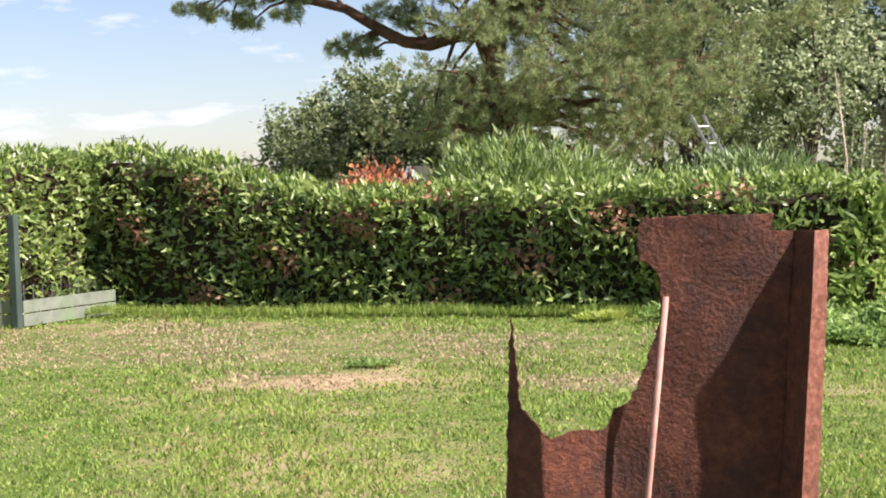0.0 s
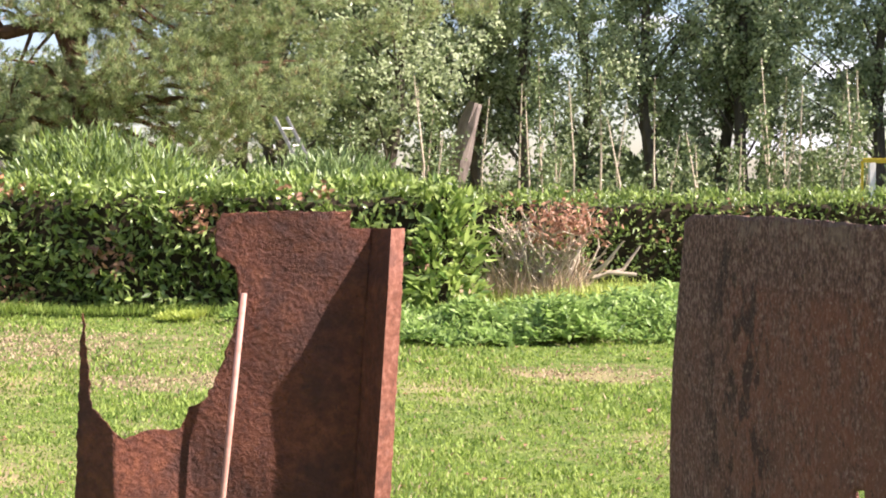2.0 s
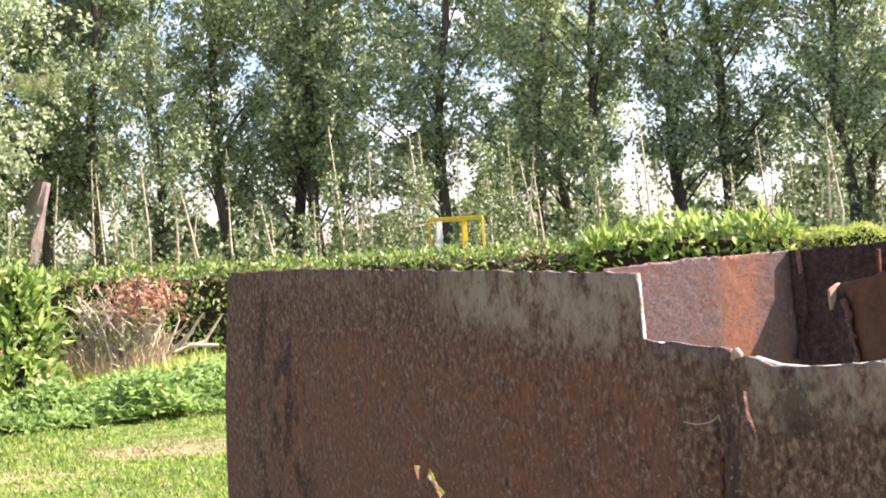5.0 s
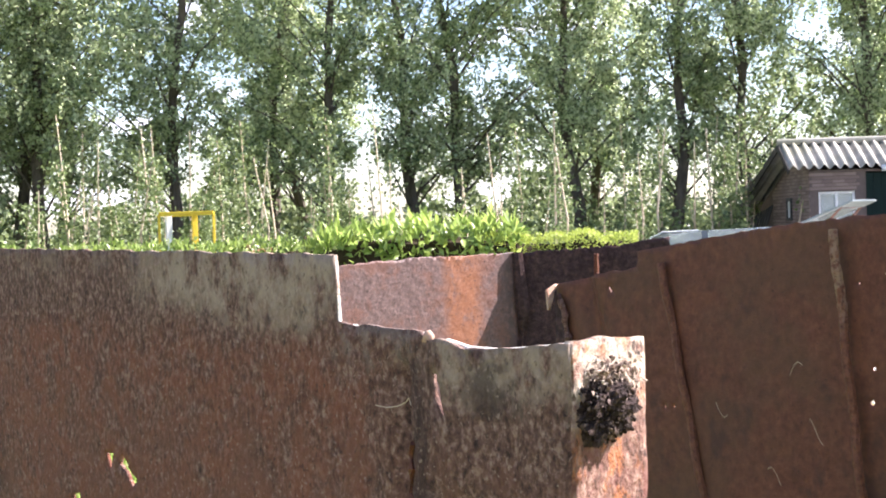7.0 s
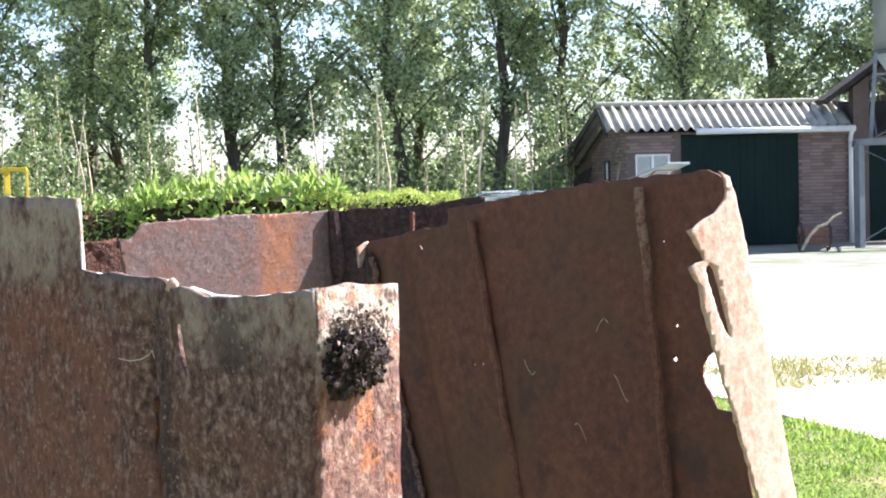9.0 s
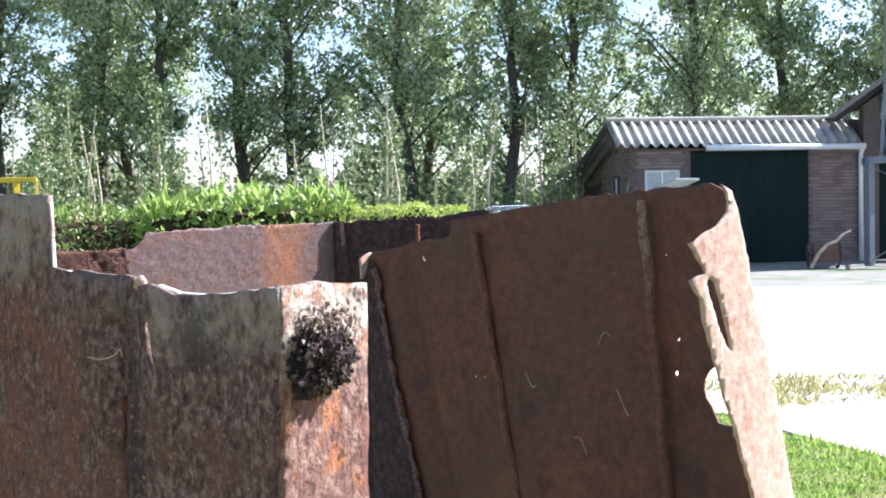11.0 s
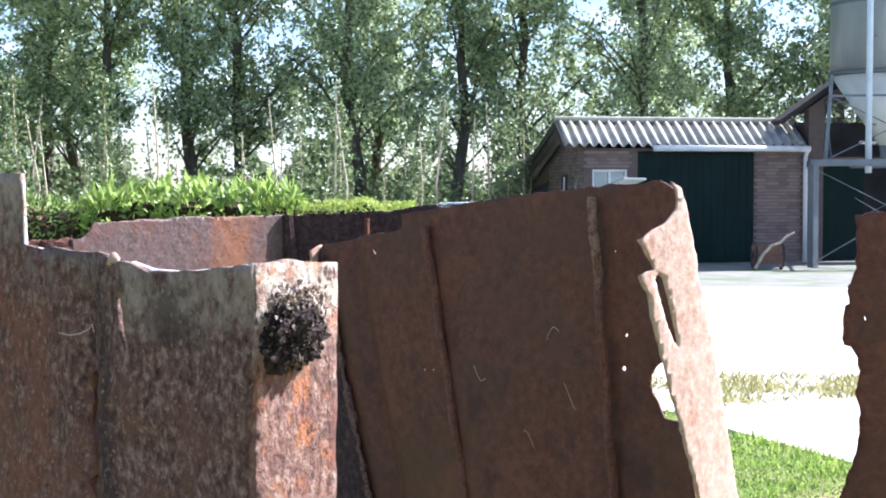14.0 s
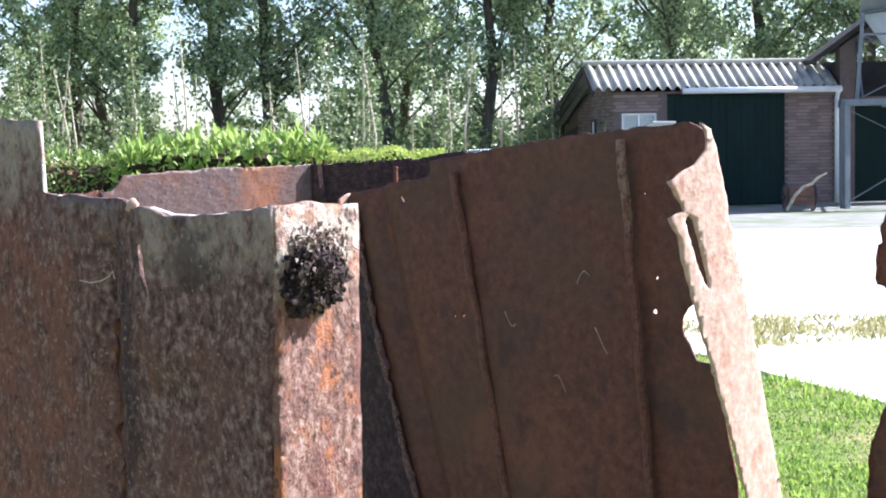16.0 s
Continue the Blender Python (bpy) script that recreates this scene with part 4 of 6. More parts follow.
def pine():
    at = Vector((-9.3, 29.0, 0))
    rnd, rng = random.Random(81), np.random.default_rng(81)
    root = thing("pine", "large spreading pine with long needles and a bare crooked bough", "tree", at)
    spine = [at + Vector(p) for p in ((0, 0, 0), (0.05, 0, 2.2), (-0.05, 0.1, 4.2), (0.15, 0, 6.5), (0.1, 0, 14.0))]
    part("trunk", tube_bm(spine, [0.34, 0.28, 0.25, 0.2, 0.08], 10, None, 0.15, 3), PINE_BARK, root)
    bough = [at + Vector(p) for p in ((0.1, 0, 3.75), (-0.02, -0.2, 4.08), (-0.24, -0.3, 4.5), (-0.7, -0.3, 4.52), (-1.27, -0.3, 4.38), (-1.75, -0.4, 4.46), (-2.13, -0.45, 4.66), (-2.98, -0.55, 5.2), (-4.0, -0.65, 5.5), (-5.2, -0.7, 5.6))]
    part("bough", tube_bm(bough, [0.2, 0.18, 0.15, 0.14, 0.14, 0.13, 0.12, 0.105, 0.08, 0.04], 9, None, 0.2, 4), PINE_BARK, root, "bare crooked reddish bough")
    bm = bmesh.new()
    pads = []
    for i in range(150):
        z = rnd.uniform(1.7, 9.0)
        a = rnd.uniform(0, 6.28)
        r = rnd.uniform(1.0, 4.6) * (1.0 if z < 6 else 0.75)
        x, y = math.cos(a) * r, math.sin(a) * r * 0.8
        if x < -0.4 and z > 3.3 or x < -1.5 or (x < 0 and z < 2.2):
            continue
        if z < 1.5 + 0.12 * x:
            continue
        tip = at + Vector((x, y, z))
        k = 1 if z < 4 else 2
        foot = spine[k].lerp(spine[k + 1], rnd.uniform(0, 0.6))
        part("limb", tube_bm([foot, foot.lerp(tip, 0.5) + Vector((0, 0, 0.25)), tip], [0.075, 0.05, 0.015], 5, None, 0.2, i), PINE_BARK, root)
        pads.append((*tip, rnd.uniform(0.55, 0.95)))
    for i in range(46):
        x = rnd.uniform(0.2, 4.9)
        pads.append((*(at + Vector((x, rnd.uniform(-2.6, 0.5), rnd.uniform(1.7 + 0.1 * x, 6.2)))), rnd.uniform(0.5, 0.85)))
    for i in range(110):
        a, r = rnd.uniform(0, 6.28), 4.8 * math.sqrt(rnd.random())
        pads.append((*(at + Vector((math.cos(a) * r, math.sin(a) * r * 0.85, rnd.uniform(6.6, 13.5 - 0.7 * r)))), rnd.uniform(0.7, 1.1)))
    for x, z, r in ((-6.5, 5.42, 0.3), (-6.1, 5.3, 0.38), (-5.6, 5.15, 0.36), (-5.2, 5.02, 0.3), (-5.7, 5.65, 0.4), (-4.9, 5.45, 0.34), (-4.3, 5.12, 0.32), (-4.5, 5.7, 0.4), (-3.9, 5.35, 0.3), (-3.5, 5.6, 0.36),
                    (-3.1, 4.36, 0.32), (-2.75, 4.5, 0.34), (-2.5, 4.25, 0.22), (-2.2, 5.05, 0.34), (-1.8, 5.25, 0.4), (-1.3, 4.95, 0.36), (-0.9, 5.3, 0.4), (-1.6, 4.8, 0.26), (-1.0, 3.3, 0.6), (-0.6, 2.7, 0.7), (-1.3, 2.5, 0.6), (-0.2, 3.6, 0.5), (5.2, 4.1, 0.6), (5.9, 4.3, 0.6), (4.6, 4.3, 0.7), (6.5, 4.5, 0.55), (7.2, 4.65, 0.5), (7.9, 4.7, 0.4), (5.5, 4.9, 0.7), (6.3, 5.2, 0.7), (5.0, 5.5, 0.8), (4.4, 3.4, 0.7), (5.0, 3.2, 0.6), (3.6, 2.9, 0.7), (4.3, 2.5, 0.6), (5.9, 5.9, 0.7), (4.6, 6.3, 0.8), (2.6, 2.6, 0.7), (3.4, 4.0, 0.8), (2.2, 3.6, 0.8)):
        p = at + Vector((x, -0.6, z))
        pads.append((*p, r))
        if x < -0.8:
            fork = min(bough, key=lambda q: abs(q.x - p.x - 0.7))
            tube_bm([fork, fork.lerp(p, 0.55) + Vector((0, 0, 0.12)), p], [0.045, 0.03, 0.012], 5, bm)
    part("branchwork", bm, PINE_BARK, root, kind="stuff")
    c = np.array(pads)
    for name, n, mat, size in (("needles", 330000, NEEDLE, 1.0), ("dead_needles", 48000, NEEDLE_DEAD, 0.8)):
        w = rng.integers(0, len(c), n)
        tuft = np.floor(rng.random(n) * 26)
        h = np.stack([np.sin(w * 12.9 + tuft * 78.2) * 43758.5, np.sin(w * 39.3 + tuft * 11.1) * 24634.6, np.sin(w * 73.1 + tuft * 52.2) * 9571.3], 1)
        h = (h - np.floor(h)) * 2 - 1
        h /= np.maximum(1.0, np.linalg.norm(h, axis=1, keepdims=True))
        core = c[w, :3] + h * c[w, 3:4] * (1.15, 1.15, 0.34) * size
        ax = h * 0.5 + spin(rng, n) * 0.7 + (0, 0, 0.55)
        core = core + spin(rng, n) * 0.05
        me = leaf_mesh(name, core, ax, spin(rng, n), rng.uniform(0.09, 0.17, n), rng.uniform(0.009, 0.015, n), 0.1)
        hang(name, me, mat, root, "brown dead needles inside the crown" if "dead" in name else "", "stuff")


pine()


def ladder():
    foot, top = Vector((-3.02, 23.7, 0.0)), Vector((-4.30, 23.75, 2.5))
    root = thing("ladder", "aluminium ladder leaning into the pine", "ladder", foot)
    side = Vector((0.085, 0.07, 0.0))
    for s in (-1, 1):
        part("rail", beam_bm(foot + side * s, top + side * s, 0.03, 0.05), ALUMINIUM, root)
    for i in range(9):
        p = foot.lerp(top, (i + 0.6) / 9.3)
        part("rung", tube_bm([p - side, p + side], [0.014, 0.014], 6), ALUMINIUM, root)


ladder()


def garden_frame():
    """A box frame of yellow and white square tube."""
    root = thing("climbing_frame", "yellow and white painted square-tube frame standing behind the hedge", "frame", (5.4, 24.9, 0))
    a, b, c, d = (5.02, 24.95), (5.90, 24.76), (5.22, 25.15), (5.64, 25.05)
    z = 1.76
    for (x, y), w, m in ((a, 0.04, YELLOW_PAINT), (b, 0.04, YELLOW_PAINT), (c, 0.10, WHITE_PAINT), (d, 0.09, YELLOW_PAINT)):
        part("post", box_bm((w, w, z), Matrix.Translation((x, y, z / 2)), 0.006), m, root)
    part("beam", beam_bm((*a, z), (5.5, 24.86, z), 0.07, 0.07), YELLOW_PAINT, root)
    part("beam", beam_bm((5.5, 24.86, z), (*b, z), 0.07, 0.07), YELLOW_PAINT, root)
    part("beam", beam_bm((*c, z - 0.02), (*d, z - 0.02), 0.05, 0.05), YELLOW_PAINT, root)
    part("cross_bar", beam_bm((*a, z), (*c, z), 0.05, 0.05), WHITE_PAINT, root)
    part("cross_bar", beam_bm((*b, z), (*d, z), 0.05, 0.05), YELLOW_PAINT, root)


garden_frame()


def garden_shed():
    at = Vector((-13.2, 34.2, 0))
    root = thing("garden_shed", "small dark garden shed with a white-edged gable", "shed", at)
    part("wall", prism_bm([(-0.42, 0), (0.42, 0), (0.42, 1.2), (0, 1.98), (-0.42, 1.2)], 0, 1.2, Matrix.Translation(at)), STEEL_GREY, root)
    for s in (-1, 1):
        part("roof", beam_bm(at + Vector((s * 0.46, 0.6, 1.16)), at + Vector((0, 0.6, 2.02)), 1.35, 0.04), ROOF_EDGE, root)
        part("gable_trim", beam_bm(at + Vector((s * 0.44, -0.09, 1.2)), at + Vector((0, -0.09, 2.0)), 0.03, 0.1), WHITE_PAINT, root, "white gable board")


garden_shed()


def pylon():
    at = Vector((-158, 255, 0))
    root = thing("pylon", "distant lattice power pylon", "pylon", at)
    bm = bmesh.new()
    for sx, sy in ((-1, -1), (1, -1), (1, 1), (-1, 1)):
        beam_bm(at + Vector((sx * 1.6, sy * 1.6, 0)), at + Vector((sx * 0.2, sy * 0.2, 13.6)), 0.12, None, bm, 0)
    for i in range(5):
        z = 2 + i * 2.4
        w = 1.6 - 1.4 * z / 13.6
        beam_bm(at + Vector((-w, -w, z)), at + Vector((w, -w, z + 2)), 0.08, None, bm, 0)
        beam_bm(at + Vector((w, -w, z)), at + Vector((-w, -w, z + 2)), 0.08, None, bm, 0)
    part("mast", bm, STEEL_GREY, root)
    part("cross_arm", beam_bm(at + Vector((-2.6, 0, 11.6)), at + Vector((2.6, 0, 11.6)), 0.2, None, None, 0.0), STEEL_GREY, root)
    part("cross_arm", beam_bm(at + Vector((-1.8, 0, 13.0)), at + Vector((1.8, 0, 13.0)), 0.2, None, None, 0.0), STEEL_GREY, root)


pylon()


def broken_trunk():
    at = Vector((-2.5, 39.5, 0))
    root = thing("dead_trunk", "pale leaning dead trunk with a torn top", "trunk", at)
    part("trunk", tube_bm([at, at + Vector((0.02, 0, 1.2)), at + Vector((0.12, 0, 2.0)), at + Vector((0.3, 0, 2.9)), at + Vector((0.5, 0, 3.5))], [0.13, 0.15, 0.26, 0.25, 0.17], 10, None, 0.5, 8), DEAD_WOOD, root)
    part("stub", tube_bm([at + Vector((0.1, 0, 1.9)), at + Vector((-0.5, 0, 2.0)), at + Vector((-0.95, 0, 1.8))], [0.07, 0.06, 0.03], 6, None, 0.3, 9), BARK, root)


broken_trunk()


# ---- brick shed, tall barn, feed silo ----
SHED = Vector((20.79, 21.58, 0))
SHED_M = Matrix.Translation(SHED) @ Matrix.Rotation(-radians(112 - 90), 4, "Z")   # x along the front to the right, y away


def cut_out(vs, es, loops):
    """Triangles inside the first loop and outside the others."""
    out = geometry.delaunay_2d_cdt(vs, es, [], 0, 1e-6)
    mid = np.array([[sum(out[0][i].x for i in f) / len(f), sum(out[0][i].y for i in f) / len(f)] for f in out[2]])
    keep = inside(mid[:, 0], mid[:, 1], list(loops[0]))
    for hole in loops[1:]:
        keep &= ~inside(mid[:, 0], mid[:, 1], list(hole))
    return out[0], out[1], [f for f, k in zip(out[2], keep) if k]


def wall_bm(outline, holes, a, b, m):
    """A wall of the outline (x, z), with rectangular openings (x0, z0, x1, z1) through it, from y = a to b."""
    loops = [outline] + [[(x0, z0), (x1, z0), (x1, z1), (x0, z1)] for x0, z0, x1, z1 in holes]
    vs, es = [], []
    for lp in loops:
        k = len(vs)
        vs += [Vector(p) for p in lp]
        es += [(k + i, k + (i + 1) % len(lp)) for i in range(len(lp))]
    out = cut_out(vs, es, loops)
    bm = bmesh.new()
    f = [bm.verts.new(m @ Vector((v.x, a, v.y))) for v in out[0]]
    k = [bm.verts.new(m @ Vector((v.x, b, v.y))) for v in out[0]]
    count = {}
    for face in out[2]:
        bm.faces.new([f[i] for i in face])
        bm.faces.new([k[i] for i in reversed(face)])
        for i, j in zip(face, face[1:] + face[:1]):
            count.setdefault((min(i, j), max(i, j)), []).append((i, j))
    for pair, uses in count.items():
        if len(uses) == 1:
            i, j = uses[0]
            bm.faces.new((f[i], k[i], k[j], f[j]))
    return bm


def corrugated_bm(x0, x1, low, high, pitch, amp, m, thick=0.012):
    """A wavy sheet from x0 to x1 running from low (y, z) up to high (y, z)."""
    bm = bmesh.new()
    n = int((x1 - x0) / pitch * 8)
    lines = []
    for i in range(n + 1):
        x = x0 + (x1 - x0) * i / n
        w = amp * math.sin(2 * math.pi * x / pitch)
        lines.append([bm.verts.new(m @ Vector((x, y, z + w + t))) for t in (0, thick) for y, z in (low, high)])
    for p, q in zip(lines, lines[1:]):
        bm.faces.new((p[0], p[1], q[1], q[0]))
        bm.faces.new((p[2], q[2], q[3], p[3]))
        bm.faces.new((p[0], q[0], q[2], p[2]))
        bm.faces.new((p[1], p[3], q[3], q[1]))
    return bm


def shed():
    root = thing("brick_shed", "low brown brick shed with a corrugated roof and dark green doors", "shed", SHED)
    m = SHED_M
    wall = part("wall", wall_bm([(-4.37, 0), (0.1, 0), (0.1, 2.2), (-4.37, 2.2)], [(-4.21, 0.95, -3.53, 1.8), (-3.33, 0.02, -1.03, 2.15)], 0, 0.22, m), MORTAR, root)
    side = m @ Matrix.Translation((-4.37, 0, 0)) @ Matrix.Rotation(radians(90), 4, "Z")
    gable = part("wall", wall_bm([(0.225, 0), (5.2, 0), (5.2, 1.34), (0.65, 2.62), (0.225, 2.36)], [], -0.22, 0.0, side), MORTAR, root)
    part("wall", wall_bm([(0.225, 0), (5.2, 0), (5.2, 1.34), (0.65, 2.62), (0.225, 2.36)], [], -4.47, -4.25, side), MORTAR, root)
    part("wall", wall_bm([(-4.37, 0), (0.1, 0), (0.1, 1.30), (-4.37, 1.30)], [], 5.21, 5.4, m), MORTAR, root)
    roof = part("roof", corrugated_bm(-4.79, -0.02, (-0.2, 2.25), (0.65, 2.745), 0.19, 0.04, m), SHEET_ROOF, root, "weathered grey corrugated roof sheets", True)
    part("roof", corrugated_bm(-4.79, -0.02, (5.5, 1.37), (0.63, 2.745), 0.19, 0.04, m), SHEET_ROOF, root, "", True)
    part("ridge_cap", tube_bm([m @ Vector((-4.81, 0.65, 2.765)), m @ Vector((0.0, 0.65, 2.765))], [0.07, 0.07], 10), SHEET_ROOF, roof)
    part("verge_board", beam_bm(m @ Vector((-4.79, -0.2, 2.17)), m @ Vector((-4.79, 0.65, 2.67)), 0.03, 0.12), ROOF_EDGE, roof)
    part("verge_board", beam_bm(m @ Vector((-4.79, 5.5, 1.30)), m @ Vector((-4.79, 0.65, 2.67)), 0.03, 0.14), ROOF_EDGE, roof)
    for i, (x0, x1) in enumerate(((-3.33, -2.18), (-2.175, -1.03))):
        door = part("door", box_bm((x1 - x0, 0.05, 2.1), m @ Matrix.Translation(((x0 + x1) / 2, 0.05, 1.08)), 0.004), GREEN_DOOR, root, "dark green boarded door leaf")
        for k in range(8):
            x = x0 + (k + 0.5) * (x1 - x0) / 8
            part("board", box_bm(((x1 - x0) / 8 - 0.003, 0.02, 2.08), m @ Matrix.Translation((x, 0.014, 1.08)), 0.003), GREEN_DOOR, door)
    rail = part("gutter", tube_bm([m @ Vector((-3.08, -0.2, 2.2)), m @ Vector((0.02, -0.2, 2.2))], [0.06, 0.06], 8), WHITE_PAINT, root, "white gutter", True)
    part("downpipe", tube_bm([m @ Vector((-0.03, -0.2, 2.17)), m @ Vector((-0.03, -0.1, 2.05)), m @ Vector((-0.03, -0.1, 0.02))], [0.045] * 3, 8), WHITE_PAINT, root, "white downpipe", True)
    win = part("window", wall_bm([(-4.21, 0.95), (-3.53, 0.95), (-3.53, 1.8), (-4.21, 1.8)], [(-4.17, 0.99, -3.89, 1.76), (-3.85, 0.99, -3.57, 1.76)], 0.03, 0.09, m), WHITE_PAINT, root, "white window frame")
    for x in (-4.03, -3.71):
        part("pane", box_bm((0.28, 0.008, 0.77), m @ Matrix.Translation((x, 0.06, 1.375)), 0), GLASS, win)
        # White sheet added behind the glass to look like sky reflected in it.
        part("pane_backing", box_bm((0.27, 0.01, 0.76), m @ Matrix.Translation((x, 0.085, 1.375)), 0), WHITE_PAINT, win, "added white sheet in place of the sky's reflection")
    part("window_sill", box_bm((0.76, 0.1, 0.05), m @ Matrix.Translation((-3.87, -0.03, 0.92)), 0.006), MORTAR, root)
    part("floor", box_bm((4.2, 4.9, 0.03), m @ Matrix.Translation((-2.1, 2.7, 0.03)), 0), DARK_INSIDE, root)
    return wall, gable


shed_wall, shed_gable = shed()


def on_shed(x, y, z):
    return SHED_M @ Vector((x, y, z))


def wall_clutter():
    root = thing("metal_grille", "dark metal grille panels leaning on the shed gable", "grille", on_shed(-4.45, 4.0, 0))
    for k in range(7):
        y = 2.95 + k * 0.27
        part("bar", beam_bm(on_shed(-4.95, y, 0.02), on_shed(-4.42, y, 1.60 - k * 0.03), 0.07, 0.03), BLACK_IRON, root)
    part("rail", beam_bm(on_shed(-4.66, 2.85, 1.0), on_shed(-4.66, 4.7, 1.0), 0.05, 0.03), BLACK_IRON, root)
    plaque = thing("wall_lantern", "small dark framed lantern box hung on the gable", "lantern", on_shed(-4.4, 1.6, 1.5))
    part("frame", wall_bm([(1.35, 1.28), (1.75, 1.28), (1.75, 1.72), (1.35, 1.72)], [(1.42, 1.34, 1.68, 1.66)], 0.002, 0.05,
                          SHED_M @ Matrix.Translation((-4.37, 0, 0)) @ Matrix.Rotation(radians(90), 4, "Z")), BLACK_IRON, plaque)
    part("pane", box_bm((0.26, 0.01, 0.32), SHED_M @ Matrix.Translation((-4.39, 1.55, 1.5)) @ Matrix.Rotation(radians(90), 4, "Z"), 0), WHITE_PAINT, plaque, "pale pane")


wall_clutter()


def barn():
    root = thing("barn", "taller brown brick barn with open dark bays", "barn", on_shed(4, 0.1, 0))
    m = SHED_M @ Matrix.Translation((0, 0.12, 0))
    part("wall", wall_bm([(0.12, 0), (9.0, 0), (9.0, 2.9), (4.6, 6.1), (0.12, 3.0)], [(0.42, 0.02, 3.2, 1.95), (0.42, 2.05, 2.6, 3.15)], 0, 0.24, m), MORTAR, root)
    part("wall", wall_bm([(0.0, 0), (1.5, 0), (1.5, 2.7), (0.0, 2.7)], [], 0.0, 0.24, m @ Matrix.Translation((0.12, 0.245, 0)) @ Matrix.Rotation(radians(90), 4, "Z") @ Matrix.Translation((0, -0.25, 0))), MORTAR, root)
    part("wall", box_bm((9, 0.1, 2.8), m @ Matrix.Translation((4.6, 1.8, 1.4)), 0), DARK_INSIDE, root, "back wall inside with shade in its colour")
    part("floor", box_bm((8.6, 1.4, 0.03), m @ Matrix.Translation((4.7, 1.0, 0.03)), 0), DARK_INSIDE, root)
    for (x0, z0), (x1, z1) in (((-0.47, 2.72), (4.6, 6.22)), ((9.5, 2.72), (4.6, 6.22))):
        p = beam_bm(m @ Vector((x0, 0.15, z0)), m @ Vector((x1, 0.15, z1)), 0.5, 0.10, None, 0.0)
        part("verge_board", p, ROOF_EDGE, root, "dark verge board")
    for x0, x1 in ((0.15, 4.6), (9.4, 4.6)):
        corner = [(x0, 2.80 + 0.69 * min(x0, 9.2 - x0)), (x1, 6.0), (x1, 6.1), (x0, 2.90 + 0.69 * min(x0, 9.2 - x0))]
        part("roof", prism_bm(corner, 0.45, 1.0, m), ROOF_EDGE, root, "dark sheet roof")
    part("bay_door", box_bm((0.95, 0.05, 1.9), m @ Matrix.Translation((0.9, 0.3, 0.97)), 0.004), GREEN_DOOR, root, "dark sliding door")
    part("lamp_strip", box_bm((0.34, 0.05, 0.06), m @ Matrix.Translation((1.55, 0.5, 2.35)), 0.01), WHITE_PAINT, root, "white strip lamp, unlit")


barn()


def silo():
    """A feed silo on a steel stand."""
    foot = Vector((19.45, 19.96, 0))
    m = Matrix.Translation(foot) @ Matrix.Rotation(-radians(42), 4, "Z")
    root = thing("feed_silo", "grey feed silo with a pale hopper on a blue-grey steel stand", "silo", foot)

    def v(x, y, z):
        return m @ Vector((x, y, z))
    corners = ((0, 0), (2.8, 0), (2.8, 2.9), (0, 2.9))
    for x, y in corners:
        part("post", beam_bm(v(x, y, 0), v(x, y, 1.86), 0.13, 0.13), STEEL_GREY, root)
    for (x0, y0), (x1, y1) in zip(corners, corners[1:] + corners[:1]):
        part("beam", beam_bm(v(x0, y0, 1.9), v(x1, y1, 1.9), 0.12, 0.12), STEEL_GREY, root)
        if x0 == x1 == 0:
            continue
        part("brace", beam_bm(v(x0, y0, 0.1), v(x1, y1, 1.8), 0.045, 0.02), STEEL_GREY, root)
        part("brace", beam_bm(v(x0, y0, 1.8), v(x1, y1, 0.35), 0.022, 0.015), STEEL_GREY, root)
    legs = ((0.32, 0.44), (2.5, 0.44), (2.5, 2.7), (0.32, 2.7))
    for i, (x, y) in enumerate(legs):
        x1, y1 = legs[(i + 1) % 4]
        part("leg", beam_bm(v(x - 0.1 * (1 if x < 1 else -1), y, 1.94), v(x, y, 3.5), 0.07, 0.07), STEEL_GREY, root)
        part("brace", beam_bm(v(x, y, 2.0), v(x1, y1, 3.1), 0.03, 0.02), STEEL_GREY, root)
        part("brace", beam_bm(v(x1, y1, 2.0), v(x, y, 3.1), 0.03, 0.02), STEEL_GREY, root)
        part("girt", beam_bm(v(x, y, 3.12), v(x1, y1, 3.12), 0.045, 0.04), STEEL_GREY, root)
    c = (1.41, 1.63)
    part("tank", tube_bm([v(*c, 3.56), v(*c, 5.0), v(*c, 7.5)], [1.08] * 3, 40), SILO, root, "grey galvanised tank", True)
    for k in range(3):
        part("hoop", tube_bm([v(*c, 3.55 + k * 1.3), v(*c, 3.61 + k * 1.3)], [1.1, 1.1], 40), STEEL_GREY, root)
    part("hopper", tube_bm([v(*c, 2.25), v(*c, 3.54)], [0.16, 1.05], 36), SILO_CONE, root, "pale conical hopper", True)
    part("outlet", tube_bm([v(*c, 2.0), v(*c, 2.25)], [0.14, 0.16], 12), STEEL_GREY, root)
    part("fill_pipe", tube_bm([v(0.96, 0.22, 1.72), v(0.96, 0.22, 7.4)], [0.06, 0.06], 12), PIPE_BLUE, root, "pale blue fill pipe", True)
    for z in (2.6, 4.2):
        part("pipe_clip", beam_bm(v(0.96, 0.22, z), v(1.1, 0.6, z), 0.04, 0.03), STEEL_GREY, root)


silo()


